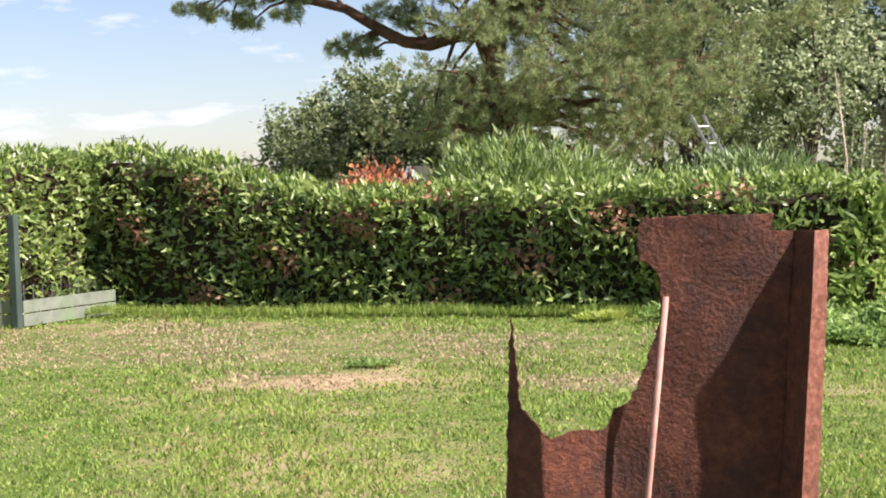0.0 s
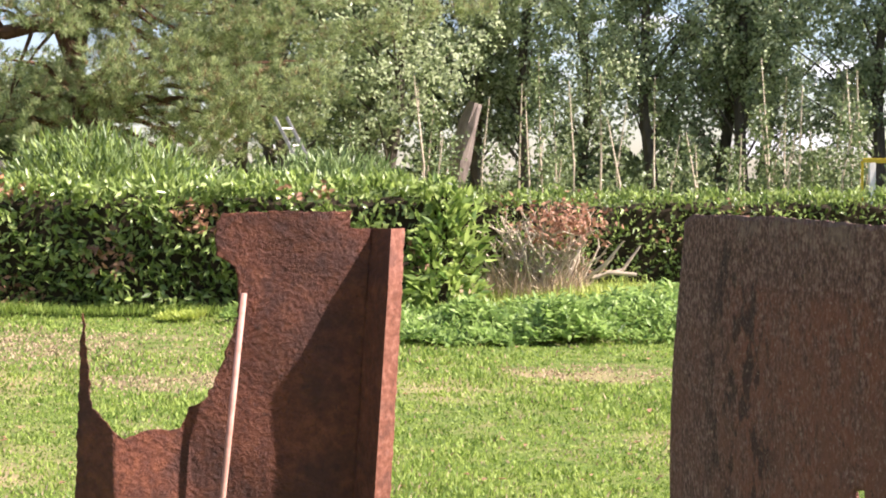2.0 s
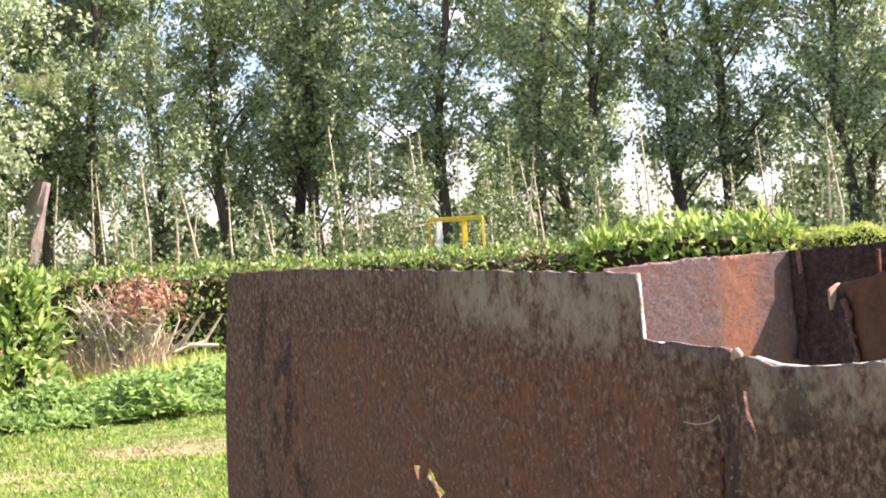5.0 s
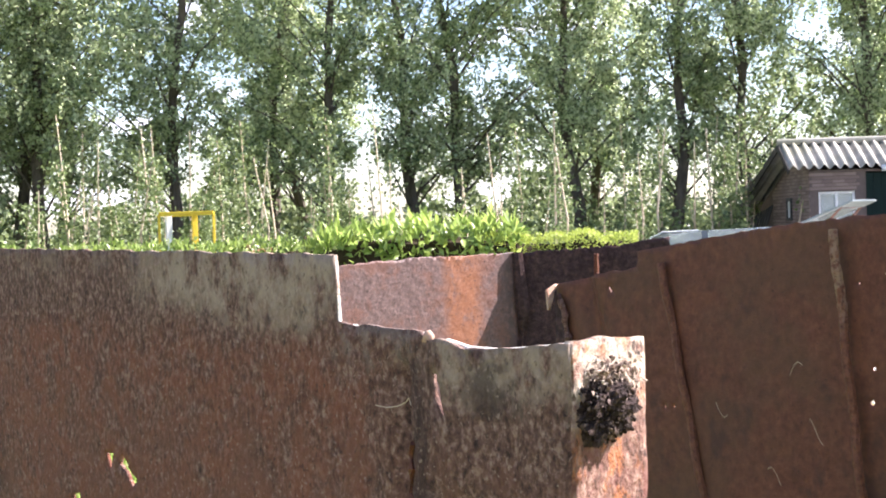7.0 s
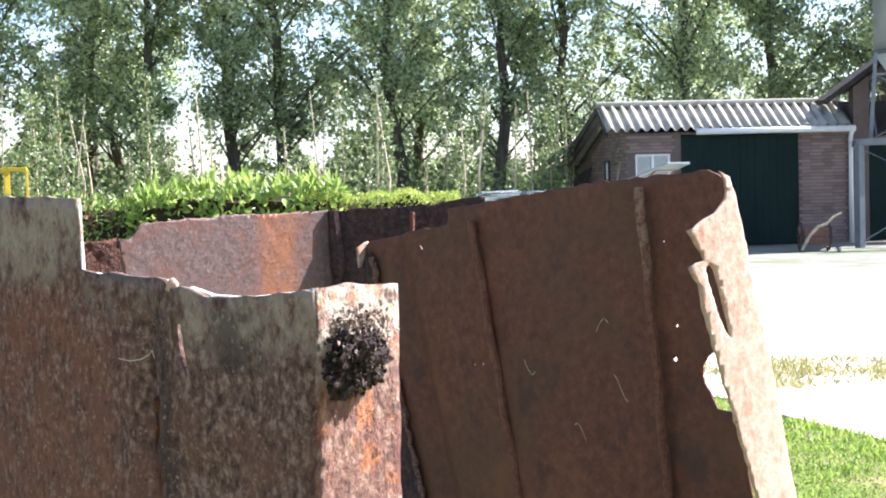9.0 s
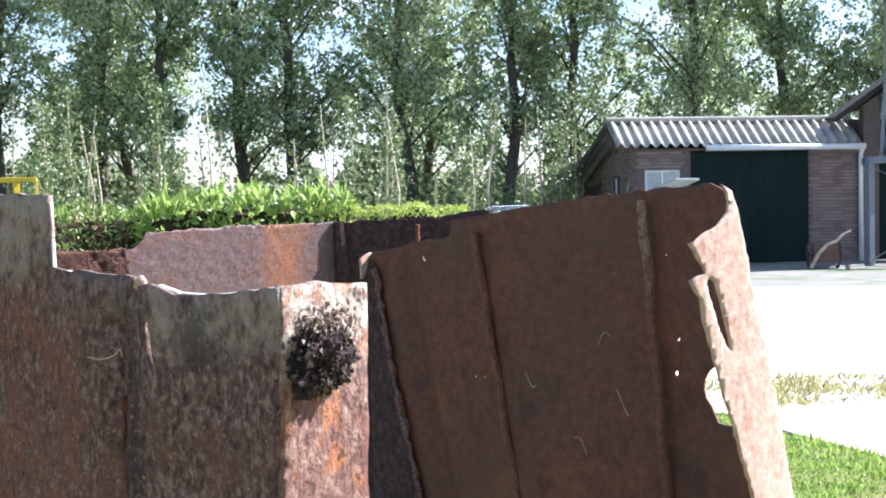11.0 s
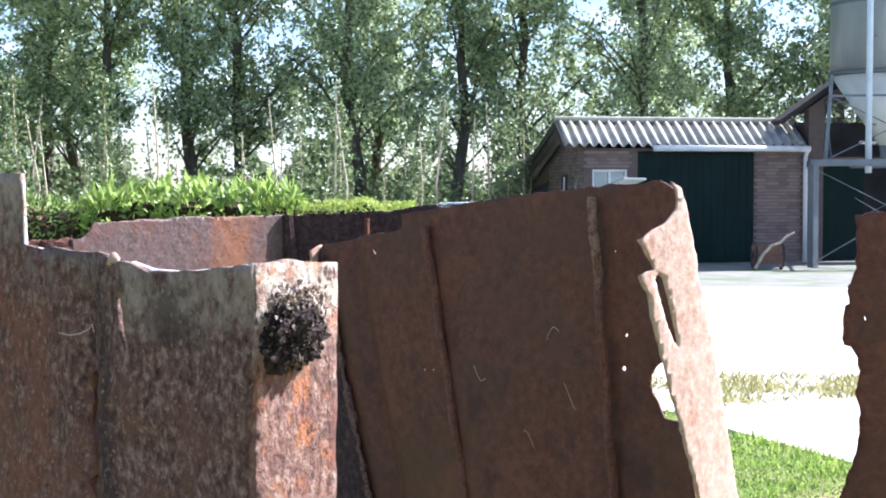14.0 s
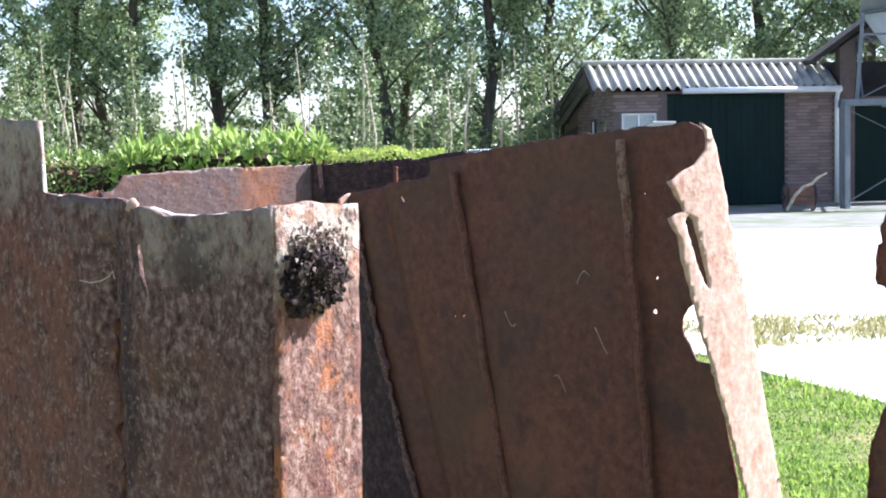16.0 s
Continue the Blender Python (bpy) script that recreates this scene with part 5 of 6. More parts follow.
def handcart():
    at = Vector((18.35, 19.94, 0.018))
    m = Matrix.Translation(at) @ Matrix.Rotation(-radians(30), 4, "Z")
    root = thing("handcart", "small old two-wheeled wooden handcart with a bent pole", "handcart", at)

    def v(x, y, z):
        return m @ Vector((x, y, z))
    for s in (-0.24, 0.24):
        ring = [v(s, 0.24 * math.cos(a), 0.25 + 0.24 * math.sin(a)) for a in np.linspace(0, 2 * math.pi, 21)]
        wheel = part("wheel", tube_bm(ring, [0.018] * 21, 6), BLACK_IRON, root, "iron-rimmed wheel")
        for k in range(8):
            a = k * math.pi / 4
            part("spoke", beam_bm(v(s, 0, 0.25), v(s, 0.23 * math.cos(a), 0.25 + 0.23 * math.sin(a)), 0.02, None, None, 0.003), WOOD_OLD, wheel)
        part("hub", tube_bm([v(s - 0.04, 0, 0.25), v(s + 0.04, 0, 0.25)], [0.04, 0.04], 10), BLACK_IRON, wheel)
    for k in range(4):
        part("board", box_bm((0.4, 0.025, 0.07), m @ Matrix.Translation((0, -0.2, 0.14 + k * 0.078)), 0.005), WOOD_OLD, root)
        part("board", box_bm((0.4, 0.025, 0.07), m @ Matrix.Translation((0, 0.2, 0.14 + k * 0.078)), 0.005), WOOD_OLD, root)
    part("bottom", box_bm((0.4, 0.42, 0.03), m @ Matrix.Translation((0, 0, 0.12)), 0.005), WOOD_OLD, root)
    part("axle", beam_bm(v(-0.24, 0, 0.25), v(0.24, 0, 0.25), 0.03), BLACK_IRON, root)
    pole = [v(-0.27, -0.25, 0.02), v(-0.13, -0.26, 0.28), v(0.02, -0.26, 0.43), v(0.16, -0.26, 0.47), v(0.26, -0.26, 0.58), v(0.42, -0.26, 0.66)]
    part("pole", tube_bm(pole, [0.03, 0.03, 0.028, 0.026, 0.024, 0.015], 7, None, 0.15), PALE_STEM, root, "bent bleached pole")


handcart()


def car():
    """A hatchback seen side-on, its tailgate lifted."""
    at = Vector((11.9, 17.08, 0.012))
    m = Matrix.Translation(at) @ Matrix.Rotation(-radians(56.0), 4, "Z")
    root = thing("car", "grey-blue hatchback parked in the yard with its tailgate open", "car", at)

    def v(x, y, z):
        return m @ Vector((x, y, z))
    body = prism_bm([(-3.3, 0.3), (0.45, 0.3), (0.5, 0.55), (0.42, 0.85), (-2.2, 0.88), (-3.2, 0.72), (-3.38, 0.5)], -0.8, 0.8, m)
    bmesh.ops.bevel(body, geom=list(body.edges), offset=0.05, segments=3, affect="EDGES")
    part("body", body, CAR_PAINT, root, "", True)
    cabin = prism_bm([(-2.25, 0.86), (-1.5, 1.15), (-0.9, 1.23), (-0.1, 1.25), (0.3, 1.23), (0.40, 0.86)], -0.68, 0.68, m)
    bmesh.ops.bevel(cabin, geom=list(cabin.edges), offset=0.05, segments=3, affect="EDGES")
    part("cabin", cabin, CAR_PAINT, root, "", True)
    for s in (-0.692, 0.692):
        part("side_window", prism_bm([(-1.9, 0.92), (-1.4, 1.17), (-0.9, 1.23), (-0.85, 0.92)], s - 0.006, s + 0.006, m), GLASS, root)
        part("side_window", prism_bm([(-0.78, 0.92), (-0.8, 1.23), (-0.1, 1.25), (0.2, 0.92)], s - 0.006, s + 0.006, m), GLASS, root)
    part("windscreen", beam_bm(v(-2.2, 0, 0.92), v(-1.52, 0, 1.225), 1.2, 0.015, None, 0.0), GLASS, root)
    gate = part("tailgate", beam_bm(v(0.32, 0, 1.25), v(1.12, 0, 1.56), 0.95, 0.03, None, 0.01), CAR_PAINT, root, "lifted tailgate")
    part("rear_window", beam_bm(v(0.42, 0, 1.289), v(0.95, 0, 1.494), 0.8, 0.038, None, 0.0), GLASS, gate)
    for s in (-0.5, 0.5):
        part("gas_strut", beam_bm(v(0.36, s * 0.8, 0.9), v(0.95, s * 0.8, 1.49), 0.025, None, None, 0.003), WOOD_OLD, gate)
    for x in (-2.6, -0.25):
        for s in (-0.74, 0.74):
            wheel = part("wheel", tube_bm([v(x, s - 0.09, 0.3), v(x, s + 0.09, 0.3)], [0.3, 0.3], 24), RUBBER, root, "black tyre")
            part("rim", tube_bm([v(x, s - 0.1, 0.3), v(x, s + 0.1, 0.3)], [0.19, 0.19], 18), ALUMINIUM, wheel)
    for s in (-0.6, 0.6):
        part("headlight", box_bm((0.08, 0.28, 0.12), m @ Matrix.Translation((-3.3, s, 0.62)), 0.02), GLASS, root)


car()


# ---- the rusty steel plates ----
def resample(loop, step, jag, rnd, closed=True):
    out = []
    for (x0, z0), (x1, z1) in zip(loop, loop[1:] + loop[:1]):
        n = max(1, int(math.hypot(x1 - x0, z1 - z0) / step))
        for i in range(n):
            f = i / n
            j = jag if z0 + z1 > 0.05 else 0
            out.append((x0 + (x1 - x0) * f + rnd.uniform(-j, j), max(0.0, z0 + (z1 - z0) * f + rnd.uniform(-j, j))))
    return out


def plate_bm(origin, way, outline, thick, step=0.02, jag=0.003, holes=(), relief=0.0, relief_size=0.05, bend=None, seed=0, grid=None):
    """An upright torn steel plate. outline and holes: (u, z) in metres along way and up; bend(u, z): how far it stands out towards the near side."""
    rnd = random.Random(seed)
    way = Vector((way[0], way[1], 0)).normalized()
    near = Vector((way.y, -way.x, 0))
    loops = [resample(outline, step, jag, rnd)] + [resample(h, step * 0.35, jag * 0.5, rnd) for h in holes]
    vs, es = [], []
    for lp in loops:
        k = len(vs)
        vs += [Vector(p) for p in lp]
        es += [(k + i, k + (i + 1) % len(lp)) for i in range(len(lp))]
    us, zs = [p[0] for p in outline], [p[1] for p in outline]
    g = grid or step
    u = min(us) + g / 2
    while u < max(us):
        z = g / 2
        while z < max(zs):
            vs.append(Vector((u + rnd.uniform(-g, g) * 0.2, z + rnd.uniform(-g, g) * 0.2)))
            z += g if z > 0.5 else g * 4
        u += g
    out = cut_out(vs, es, loops)
    bm = bmesh.new()
    base = Vector((origin[0], origin[1], 0))
    f, k = [], []
    for v in out[0]:
        b = bend(v.x, v.y) if bend else 0.0
        r = 0.0
        if relief:
            q = Vector((v.x, v.y, seed)) / relief_size
            r = relief * (noise.noise(q) + 0.5 * noise.noise(q * 2.7))
        p = base + way * v.x + near * (b + r) + Vector((0, 0, v.y))
        f.append(bm.verts.new(p))
        k.append(bm.verts.new(base + way * v.x + near * (b - thick) + Vector((0, 0, v.y))))
    count = {}
    for face in out[2]:
        bm.faces.new([f[i] for i in face])
        bm.faces.new([k[i] for i in reversed(face)])
        for i, j in zip(face, face[1:] + face[:1]):
            count.setdefault((min(i, j), max(i, j)), []).append((i, j))
    for uses in count.values():
        if len(uses) == 1:
            i, j = uses[0]
            bm.faces.new((f[i], k[i], k[j], f[j]))
    for v in [v for v in bm.verts if not v.link_faces]:
        bm.verts.remove(v)
    return bm


def scrap_name(label, at):
    return thing("steel_plate", label, "steel plate", at, "rusty steel plates standing on the lawn")


def torn_plate():
    """The red warty plate with the torn notch, a flange and a bar."""
    o, d = (-1.5, 4.75), (0.99, 0.139)
    root = scrap_name("red-brown warty steel plate, torn out on one side, with a flange", (o[0], o[1], 0))
    line = [(-0.03, 0), (0.83, 0), (0.862, 0.464), (0.926, 1.324), (0.865, 1.331), (0.86, 1.38), (0.66, 1.384), (0.454, 1.375), (0.427, 1.343), (0.432, 1.245), (0.49, 1.203),
            (0.498, 1.045), (0.462, 0.948), (0.41, 0.82), (0.382, 0.77), (0.337, 0.752), (0.31, 0.684), (0.23, 0.69), (0.136, 0.664), (0.10, 0.697), (0.06, 0.748), (0.035, 0.758),
            (0.026, 0.91), (0.013, 1.065), (0.001, 0.99), (-0.012, 0.74), (-0.024, 0.5)]

    def bend(u, z):
        return 0.42 * (0.34 - min(0.34, max(u, 0.11))) - 0.6 * max(0.0, 0.11 - u) - 0.02 * math.sin(u * 6) + 0.006 * math.sin(u * 13 + z * 5) * math.sin(z * 8 + 1.0)
    part("sheet", plate_bm(o, d, line, 0.008, 0.018, 0.005, (), 0.0018, 0.010, bend, 3, 0.0085), RUST_RED, root, "", True)
    way, near = Vector((0.99, 0.139, 0)).normalized(), Vector((0.139, -0.99, 0)).normalized()

    def on(u, z, out):
        return Vector((o[0], o[1], 0)) + way * u + near * out + Vector((0, 0, z))
    # flange towards the near side along one edge, with a turned lip
    rings = []
    rnd = random.Random(7)
    for i in range(60):
        z = 1.325 * i / 59
        h = 1.325 - z
        deep = 0.12 - (0.06 * (z - 1.15) / 0.18 if z > 1.15 else 0)
        u0, u1, u2 = 0.926 - 0.074 * h, 0.993 - 0.072 * h, 1.034 - 0.062 * h
        j = rnd.uniform(-0.002, 0.002)
        rings.append([on(u0 - 0.008, z, 0), on(u1 - 0.004, z, deep), on(u2 + j, z, deep - 0.05), on(u2 + j, z, deep - 0.06), on(u1 + 0.004, z, deep - 0.01), on(u0, z, -0.008)])
    for name, pick, mat, words in (("flange", (0, 1, 4, 5), RUST_RED, ""), ("lip", (1, 2, 3, 4), RUST_LIP, "turned lip with sunlight put in its orange")):
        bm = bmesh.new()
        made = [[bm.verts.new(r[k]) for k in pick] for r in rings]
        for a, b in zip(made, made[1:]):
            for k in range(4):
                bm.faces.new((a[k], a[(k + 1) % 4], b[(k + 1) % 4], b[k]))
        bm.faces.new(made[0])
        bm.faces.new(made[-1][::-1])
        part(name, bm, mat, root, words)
    part("bar", tube_bm([on(0.39, 0.0, 0.04), on(0.443, 0.459, 0.04), on(0.519, 1.122, 0.03)], [0.010] * 3, 8), COPPER, root, "thin pinkish round bar", True)


torn_plate()

NEAR_O, NEAR_D = (0.22, 1.01), (0.248, -0.969)


def near_post():
    """The thick scaly plate close by: a front sheet, a returned end, a flaky clump."""
    root = scrap_name("scaly brown steel plate with grey bloom and a stepped top", (NEAR_O[0], NEAR_O[1], 0))
    line = [(-0.46, 0), (0.47, 0), (0.479, 1.3), (0.484, 1.404), (0.46, 1.402), (0.435, 1.399), (0.41, 1.399), (0.39, 1.403), (0.382, 1.401), (0.372, 1.405), (0.34, 1.4055), (0.2975, 1.4065),
            (0.2955, 1.443), (0.1, 1.4455), (-0.2, 1.449), (-0.40, 1.4465), (-0.415, 1.44), (-0.43, 1.38), (-0.447, 1.31), (-0.456, 1.22), (-0.45, 1.0)]
    holes = [[(-0.012, 1.306), (-0.006, 1.295), (-0.002, 1.296), (0.001, 1.306)], [(0.010, 1.300), (0.016, 1.309), (0.026, 1.299), (0.040, 1.292), (0.030, 1.286), (0.022, 1.295)],
             [(-0.075, 1.268), (-0.06, 1.272), (-0.055, 1.255), (-0.07, 1.25)], [(0.384, 1.386), (0.390, 1.385), (0.397, 1.3665), (0.394, 1.3655), (0.386, 1.375)]]

    def bend(u, z):
        dent = math.exp(-((u - 0.355) / 0.007) ** 2) * (0.007 if z < 1.39 else 0.001)
        return -dent + 0.004 * math.exp(-((u - 0.4) / 0.02) ** 2) * (1 if z > 1.33 else 0)
    part("sheet", plate_bm(NEAR_O, NEAR_D, line, 0.003, 0.008, 0.0008, holes, 0.0006, 0.006, bend, 5, 0.0075), RUST_SCALY, root, "", True)
    end_o = (NEAR_O[0] + 0.248 * 0.484, NEAR_O[1] - 0.969 * 0.484)
    end_line = [(0.0, 0), (0.054, 0), (0.055, 1.28), (0.057, 1.4025), (0.04, 1.403), (0.025, 1.4055), (0.012, 1.404), (0.002, 1.405), (0.001, 1.2)]
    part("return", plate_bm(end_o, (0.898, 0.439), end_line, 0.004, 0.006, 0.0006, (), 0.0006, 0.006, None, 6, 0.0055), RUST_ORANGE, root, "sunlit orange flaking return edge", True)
    part("bump", tube_bm([(0.3145, 0.6425, 1.400), (0.3145, 0.642, 1.4035), (0.3145, 0.6415, 1.4055)], [0.0032, 0.0026, 0.001], 9, None, 0.5, 3), RUST_PALE, root, "", True)

    def lip(points, name, wide=0.003):
        """A pale bar added a little behind the sheet's face, the edge's sunlight put into its colour."""
        bm = bmesh.new()
        back = Vector((0.969, 0.248, 0)) * (0.001 + wide * 0.5)
        for (u0, z0), (u1, z1) in zip(points, points[1:]):
            a = Vector((NEAR_O[0] + 0.248 * u0, NEAR_O[1] - 0.969 * u0, z0 + 0.0032)) + back
            b = Vector((NEAR_O[0] + 0.248 * u1, NEAR_O[1] - 0.969 * u1, z1 + 0.0032)) + back
            beam_bm(a, b, wide, wide, bm, 0.001)
        part(name, bm, EDGE_SUNLIT, root, "added edge bar with sunlight in its pale colour")
    lip([(0.483, 1.3995), (0.46, 1.397), (0.435, 1.3945), (0.41, 1.3945), (0.392, 1.3975)], "sunlit_edge")
    lip([(0.372, 1.400), (0.34, 1.4005), (0.299, 1.4015)], "sunlit_edge")
    lip([(0.2965, 1.403), (0.2955, 1.418), (0.2945, 1.4365)], "sunlit_edge", 0.0022)
    rnd = random.Random(6)
    seam = [Vector((NEAR_O[0] + 0.248 * u, NEAR_O[1] - 0.969 * u, z)) + Vector((-0.969, -0.248, 0)) * rnd.uniform(0.004, 0.006) * -1
            for u, z in ((0.357 + rnd.uniform(-0.005, 0.005), 1.15 + 0.0066 * i) for i in range(31))]
    part("rust_seam", tube_bm(seam, [0.0008 + rnd.uniform(0, 0.0026) for _ in seam], 7, None, 0.6, 4), RUST_DARK, root, "dark crusted seam")
    thread = [Vector((NEAR_O[0] + 0.248 * u, NEAR_O[1] - 0.969 * u, z)) + Vector((-0.969, -0.248, 0)) * 0.003
              for u, z in ((0.336, 1.366), (0.346, 1.3655), (0.356, 1.367), (0.363, 1.3695), (0.366, 1.372), (0.3675, 1.3685))]
    part("cobweb_thread", tube_bm(thread, [0.00025] * 6, 4), PALE_STEM, root, "pale cobweb thread")
    # flaky dark clump on the returned edge
    rng = np.random.default_rng(15)
    bm = bmesh.new()
    way, out = Vector((0.898, 0.439, 0)), Vector((0.439, -0.898, 0))
    core = bmesh.ops.create_icosphere(bm, subdivisions=5, radius=1.0)["verts"]
    for v in core:
        f = 0.90 + 0.45 * noise.noise(v.co * 1.7 + Vector((3, 1, 2))) + 0.30 * noise.noise(v.co * 4.0) + 0.16 * noise.noise(v.co * 10.0)
        v.co = Vector((*end_o, 1.3735)) + way * (0.0225 + v.co.x * 0.0185 * f) + Vector((0, 0, v.co.z * 0.0150 * f)) + out * (v.co.y * 0.013 * f)
    part("clump_core", bm, FLAKE_CORE, root, "dark lumpy heart of the clump")
    for name, count, mat, words in (("rust_clump", 520, FLAKE, "curled dark flakes over the clump"), ("pale_debris", 300, PALE_FLAKE, "pale dry debris on top of the clump")):
        bm = bmesh.new()
        for i in range(count):
            r = spin(rng, 1)[0] * rng.uniform(0.75, 1.15)
            if name == "pale_debris":
                r = np.array([min(max(0.15 + rng.normal(0, 0.5), -0.95), 1.3), rng.uniform(0.0, 0.8), min(rng.normal(0.95, 0.3), 1.6)])
            p = Vector((*end_o, 1.3735)) + way * (0.0225 + r[0] * 0.0180) + Vector((0, 0, r[2] * 0.0140)) + out * abs(r[1]) * 0.011
            q = Euler(rng.uniform(0, 6.28, 3)).to_matrix().to_4x4()
            a = rng.uniform(0.0008, 0.0026)
            tip = [Vector((a * math.cos(k * 1.05) * rng.uniform(0.4, 1.0), 0.6 * a * math.sin(k * 1.05) * rng.uniform(0.5, 1.0), a * rng.uniform(-0.25, 0.25))) for k in range(6)]
            front = [bm.verts.new(p + q @ t) for t in tip]
            back = [bm.verts.new(p + q @ (t - Vector((0, 0, a * 0.18)))) for t in tip]
            bm.faces.new(front)
            bm.faces.new(back[::-1])
            for k in range(6):
                bm.faces.new((front[k], back[k], back[(k + 1) % 6], front[(k + 1) % 6]))
        part(name, bm, mat, root, words, kind="stuff")


near_post()


def far_plate():
    o, d = (2.6, 5.5), (0.985, 0.174)
    root = scrap_name("purple-brown sunlit steel plate with an orange run", (o[0], o[1], 0))
    line = [(-0.93, 0), (0.0, 0), (0.0, 1.327), (-0.43, 1.327), (-0.85, 1.31), (-0.90, 1.25), (-0.94, 1.25), (-0.92, 1.1)]
    part("sheet", plate_bm(o, d, line, 0.008, 0.02, 0.004, (), 0.0018, 0.03, None, 8, 0.014), RUST_PURPLE, root, "", True)
    line = [(-0.02, 0), (0.62, 0), (0.62, 1.375), (0.42, 1.345), (0.0, 1.327)]
    part("sheet", plate_bm((o[0], o[1] + 0.012), (0.96, -0.55), line, 0.008, 0.02, 0.004, (), 0.004, 0.04, None, 9, 0.02), RUST_SHADE, root, "folded wing with shade in its dark colour", True)
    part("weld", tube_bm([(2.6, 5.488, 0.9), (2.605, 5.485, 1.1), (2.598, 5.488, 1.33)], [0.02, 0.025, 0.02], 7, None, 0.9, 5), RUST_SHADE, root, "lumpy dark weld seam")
    part("bar", tube_bm([(2.86, 5.32, 0.9), (2.86, 5.31, 1.315)], [0.011, 0.011], 7), RUST_RED, root)
    low = scrap_name("low ragged rusty plate end beside the taller one", (1.66, 5.6, 0))
    part("sheet", plate_bm((1.55, 5.62), (1, -0.02), [(-0.2, 0), (0.24, 0), (0.235, 1.24), (0.2, 1.255), (0.15, 1.24), (-0.2, 1.245)], 0.008, 0.02, 0.005, (), 0.006, 0.03, None, 10, 0.02), RUST_RED, low, "", True)


far_plate()


def flap_plate():
    """The large brown plate with bars welded on and its far edge folded back on itself."""
    o, d = (1.94, 2.9), (0.268, -0.963)
    root = scrap_name("large brown steel plate with welded bars and a folded torn edge", (o[0], o[1], 0))
    line = [(-0.64, 0), (0.56, 0), (0.575, 0.7), (0.545, 0.85), (0.53, 0.95), (0.475, 0.955), (0.455, 0.99), (0.435, 1.02), (0.45, 1.06), (0.49, 1.085), (0.52, 1.14), (0.535, 1.26), (0.525, 1.38),
            (0.503, 1.432), (0.466, 1.452), (0.2, 1.433), (0.0, 1.412), (-0.3, 1.374), (-0.302, 1.334), (-0.40, 1.322), (-0.5, 1.305), (-0.606, 1.288), (-0.612, 1.2), (-0.62, 0.9), (-0.63, 0.6), (-0.64, 0.02)]
    holes = [[(0.3675 + 0.006 * math.cos(a), 1.049 + 0.006 * math.sin(a)) for a in (0, 1, 2, 3, 4, 5)],
             [(0.345 + 0.004 * math.cos(a), 1.302 + 0.004 * math.sin(a)) for a in (0, 1.2, 2.4, 3.6, 4.9)],
             [(0.374 + 0.004 * math.cos(a), 1.122 + 0.004 * math.sin(a)) for a in (0, 1.2, 2.4, 3.6, 4.9)],
             [(-0.215 + 0.004 * math.cos(a), 1.0 + 0.004 * math.sin(a)) for a in (0, 1.2, 2.4, 3.6, 4.9)],
             [(-0.187 + 0.004 * math.cos(a), 1.003 + 0.004 * math.sin(a)) for a in (0, 1.2, 2.4, 3.6, 4.9)],
             [(-0.40, 1.285), (-0.392, 1.271), (-0.378, 1.272), (-0.388, 1.279), (-0.393, 1.29)]]

    def bend(u, z):
        groove = -0.025 * math.exp(-((u + 0.49 - 0.27 * (1.295 - z)) / 0.03) ** 2)
        return groove - 0.2 * max(0.0, -0.45 - u) ** 1.4 + 0.01 * math.sin(u * 4 + z * 3)
    part("sheet", plate_bm(o, d, line, 0.006, 0.018, 0.003, holes, 0.0012, 0.03, bend, 12, 0.016), RUST_DARK, root, "", True)
    way, near = Vector((0.268, -0.963, 0)).normalized(), Vector((-0.963, -0.268, 0)).normalized()

    def on(u, z, out):
        return Vector((o[0], o[1], 0)) + way * u + near * out + Vector((0, 0, z))
    for (u0, z0), (u1, z1) in (((-0.211, 1.344), (0.0, 0.35)), ((0.297, 1.417), (0.402, 0.35))):
        bar = [on(u0 + (u1 - u0) * f, z0 + (z1 - z0) * f, 0.013 + 0.003 * math.sin(f * 30)) for f in np.linspace(0, 1, 60)]
        part("welded_bar", tube_bm(bar, [0.0095 + 0.0016 * (i % 2) for i in range(60)], 7, None, 0.15, 2), RUST_BAR, root, "ribbed rusty bar welded to the plate")
    # the folded edge, coming back towards the near side
    flap = [(-0.300, 1.447), (-0.272, 1.436), (-0.248, 1.392), (-0.23, 1.344), (-0.204, 1.259), (-0.153, 1.15), (-0.097, 1.014), (-0.013, 0.802), (0.06, 0.62), (0.20, 0.0), (-0.04, 0.0), (-0.14, 0.73), (-0.189, 0.831),
            (-0.25, 0.96), (-0.279, 1.02), (-0.305, 1.08), (-0.329, 1.132), (-0.36, 1.20), (-0.372, 1.245), (-0.395, 1.277), (-0.352, 1.291), (-0.40, 1.342), (-0.315, 1.376), (-0.281, 1.397), (-0.279, 1.416)]
    slit = [(-0.340, 1.285), (-0.322, 1.268), (-0.304, 1.225), (-0.281, 1.165), (-0.277, 1.142), (-0.292, 1.155), (-0.318, 1.195), (-0.338, 1.24), (-0.350, 1.27)]
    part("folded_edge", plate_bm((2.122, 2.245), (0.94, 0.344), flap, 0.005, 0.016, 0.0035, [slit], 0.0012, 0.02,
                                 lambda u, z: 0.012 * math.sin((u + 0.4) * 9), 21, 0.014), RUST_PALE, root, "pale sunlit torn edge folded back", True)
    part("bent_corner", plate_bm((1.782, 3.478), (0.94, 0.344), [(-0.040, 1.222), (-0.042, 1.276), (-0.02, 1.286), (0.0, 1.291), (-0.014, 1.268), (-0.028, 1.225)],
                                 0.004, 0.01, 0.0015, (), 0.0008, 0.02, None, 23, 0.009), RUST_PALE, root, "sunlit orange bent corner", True)
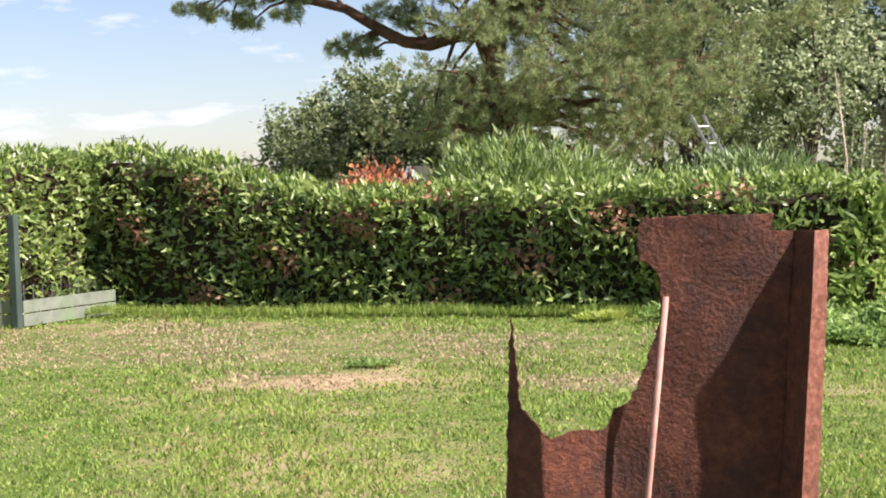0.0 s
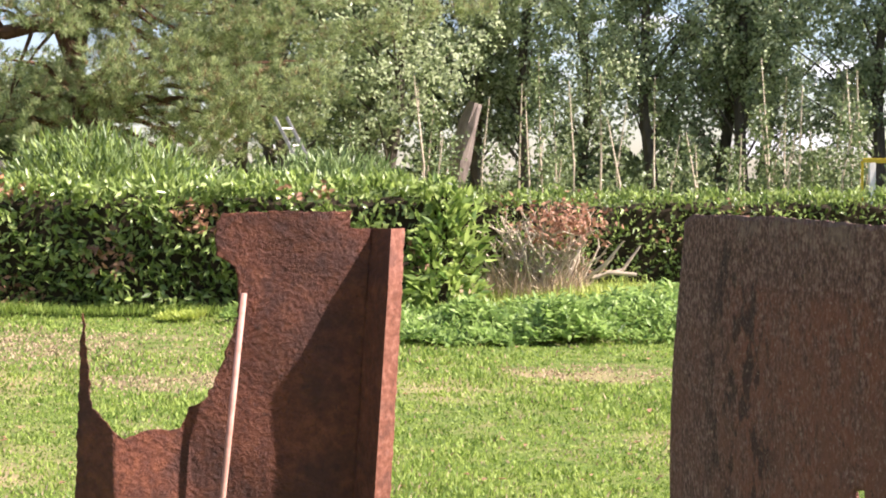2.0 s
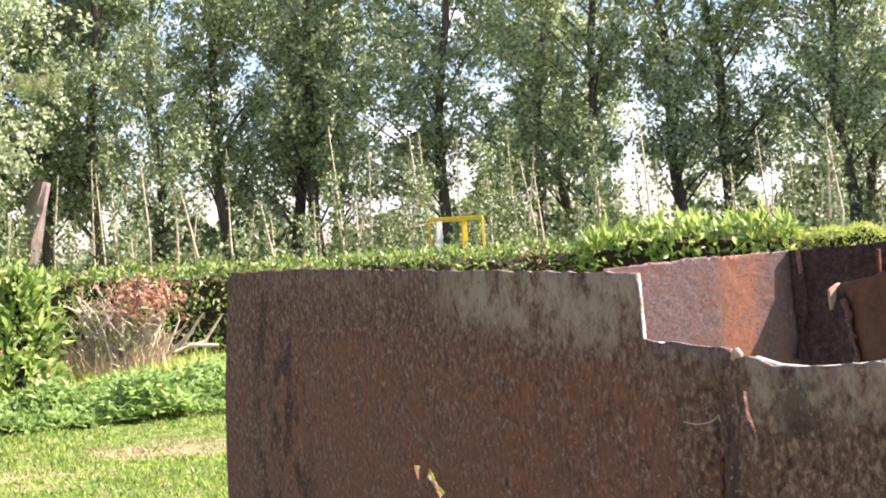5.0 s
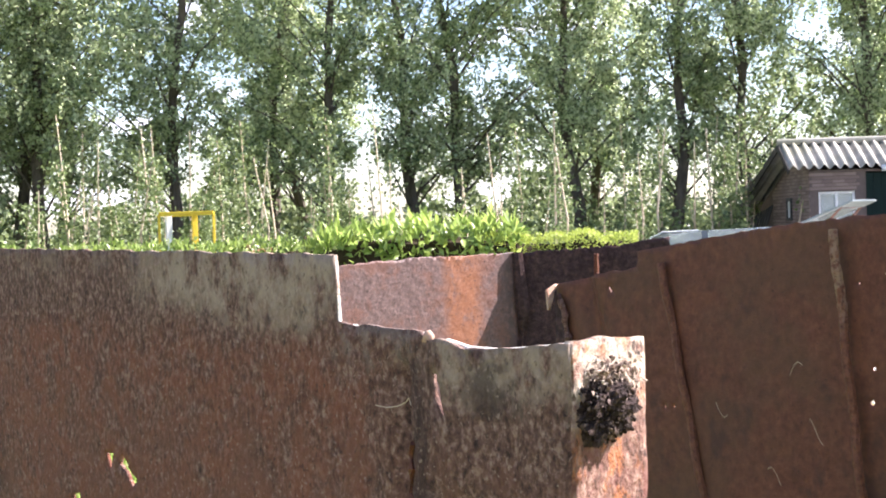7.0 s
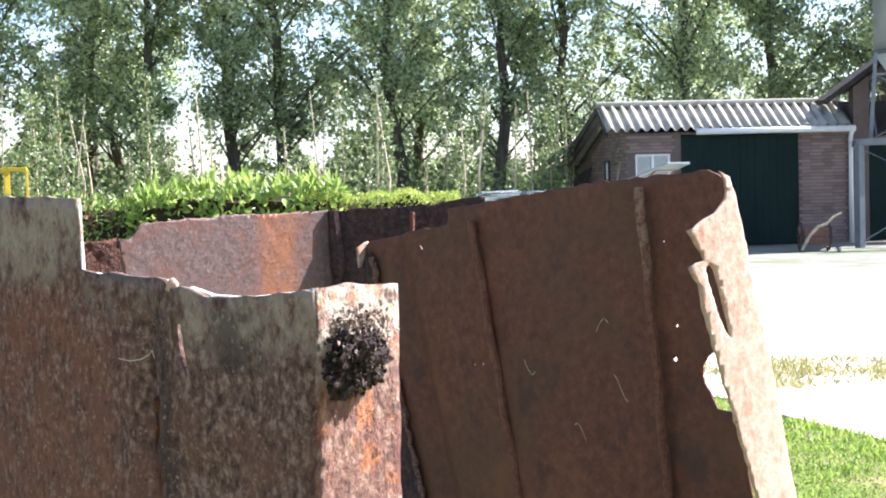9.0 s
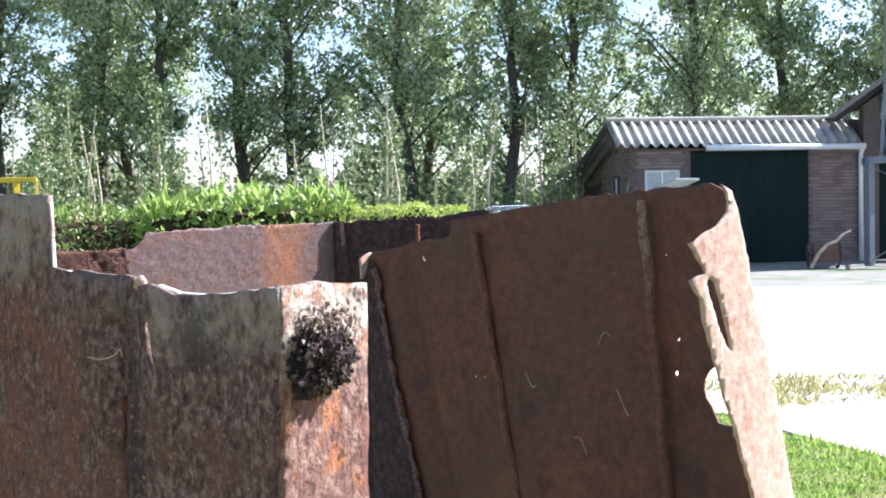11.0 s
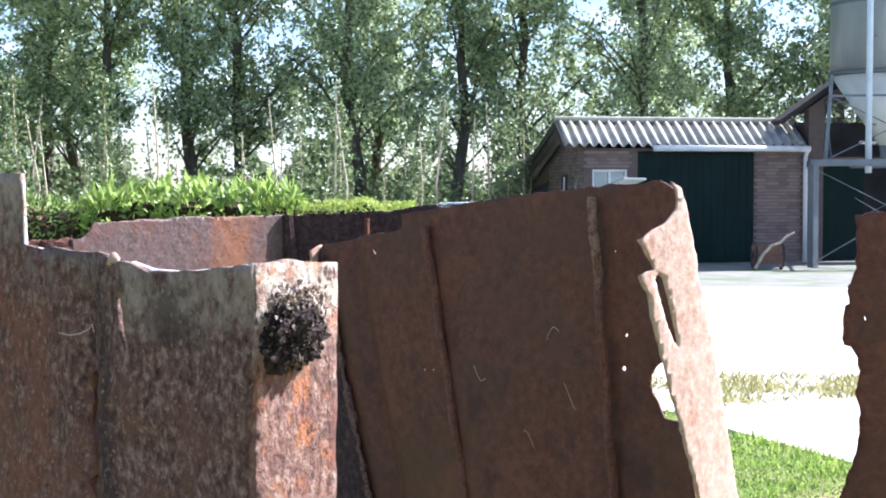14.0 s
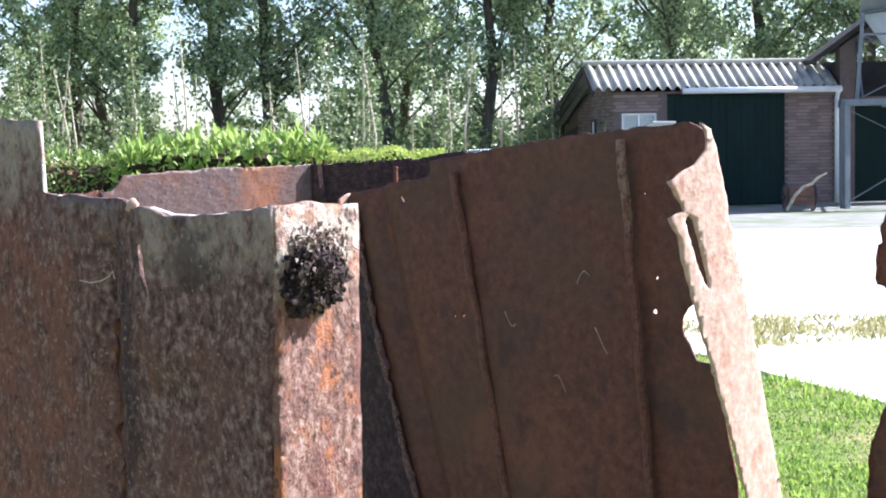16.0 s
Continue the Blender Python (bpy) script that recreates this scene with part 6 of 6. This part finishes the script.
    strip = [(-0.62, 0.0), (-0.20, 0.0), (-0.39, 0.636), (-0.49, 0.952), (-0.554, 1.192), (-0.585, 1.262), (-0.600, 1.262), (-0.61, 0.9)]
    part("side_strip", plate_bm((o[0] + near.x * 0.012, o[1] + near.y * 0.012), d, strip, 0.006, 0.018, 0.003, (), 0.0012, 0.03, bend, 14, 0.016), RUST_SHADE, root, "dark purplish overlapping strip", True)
    rnd = random.Random(31)
    crust = []
    for f in np.linspace(0, 1, 70):
        z = 1.25 - 0.95 * f
        u = float(np.interp(z, [0.3, 0.636, 0.952, 1.192, 1.25], [-0.285, -0.39, -0.49, -0.554, -0.57]))
        crust.append(on(u + rnd.uniform(-0.004, 0.004), z, 0.014 + bend(u, z)))
    part("weld_crust", tube_bm(crust, [rnd.uniform(0.004, 0.011) for _ in crust], 6, None, 0.7, 8), RUST_SCALY, root, "flaky crust along the strip's edge")
    for k, (u, z) in enumerate(((0.17, 1.10), (0.10, 0.86), (0.22, 0.98), (-0.05, 1.02))):
        web = [on(u + 0.035 * f, z + 0.03 * math.sin(f * 2.4 + k), 0.012) for f in np.linspace(0, 1, 6)]
        part("cobweb_thread", tube_bm(web, [0.0005] * 6, 4), PALE_STEM, root, "pale cobweb thread")


flap_plate()


def edge_plate():
    o, d = (2.75, 2.55), (0.834, -0.552)
    root = scrap_name("dark brown steel plate with a ragged torn edge", (o[0], o[1], 0))
    line = [(-0.09, 0), (0.75, 0), (0.75, 1.40), (0.02, 1.378), (-0.012, 1.373), (-0.008, 1.3), (-0.012, 1.25), (-0.022, 1.21), (-0.03, 1.205), (-0.026, 1.16), (-0.035, 1.155), (-0.040, 1.10), (-0.036, 1.062),
            (-0.02, 1.06), (-0.014, 1.05), (-0.005, 1.03), (0.0, 0.985), (-0.008, 0.95), (0.004, 0.90), (0.0, 0.82), (-0.02, 0.757), (-0.052, 0.673)]
    hole = [[(0.008, 1.13), (0.011, 1.135), (0.014, 1.125), (0.011, 1.12)]]
    part("sheet", plate_bm(o, d, line, 0.008, 0.014, 0.003, hole, 0.002, 0.03, None, 17, 0.02), RUST_DARK, root, "", True)


edge_plate()


# ---- bricks of the shed, one by one ----
def bricks():
    bm = box_bm((0.213, 0.02, 0.052), Matrix(), 0)
    me = bpy.data.meshes.new("brick")
    bm.to_mesh(me)
    bm.free()
    me.materials.append(BRICK)
    flat = SHED_M
    side = SHED_M @ Matrix.Translation((-4.37, 0, 0)) @ Matrix.Rotation(radians(90), 4, "Z")
    rnd = random.Random(3)

    def lay(m, parent, ok, x0, x1, y, top):
        for r in range(int(top / 0.065)):
            z = 0.04 + r * 0.065
            x = x0 + (0.055 if r % 2 else 0.0) + 0.105
            while x + 0.1 <= x1:
                if ok(x, z):
                    ob = new("brick", me)
                    ob.parent = parent
                    ob.matrix_local = Matrix.Translation(-Vector(SHED)) @ Matrix.Identity(4)
                    ob.matrix_parent_inverse = Matrix()
                    ob.matrix_basis = m @ Matrix.Translation((x, y - rnd.uniform(0, 0.003), z))
                x += 0.217
    lay(flat, shed_wall, lambda x, z: True, -1.02, 0.1, -0.006, 2.15)
    lay(flat, shed_wall, lambda x, z: not (-4.33 < x < -3.42 and 0.9 < z < 1.85), -4.37, -3.34, -0.006, 2.15)
    lay(side, shed_gable, lambda x, z: z < 2.17 + x * 0.5 and z < 2.74 - x * 0.283, 0.0, 3.2, 0.008, 2.75)


bricks()
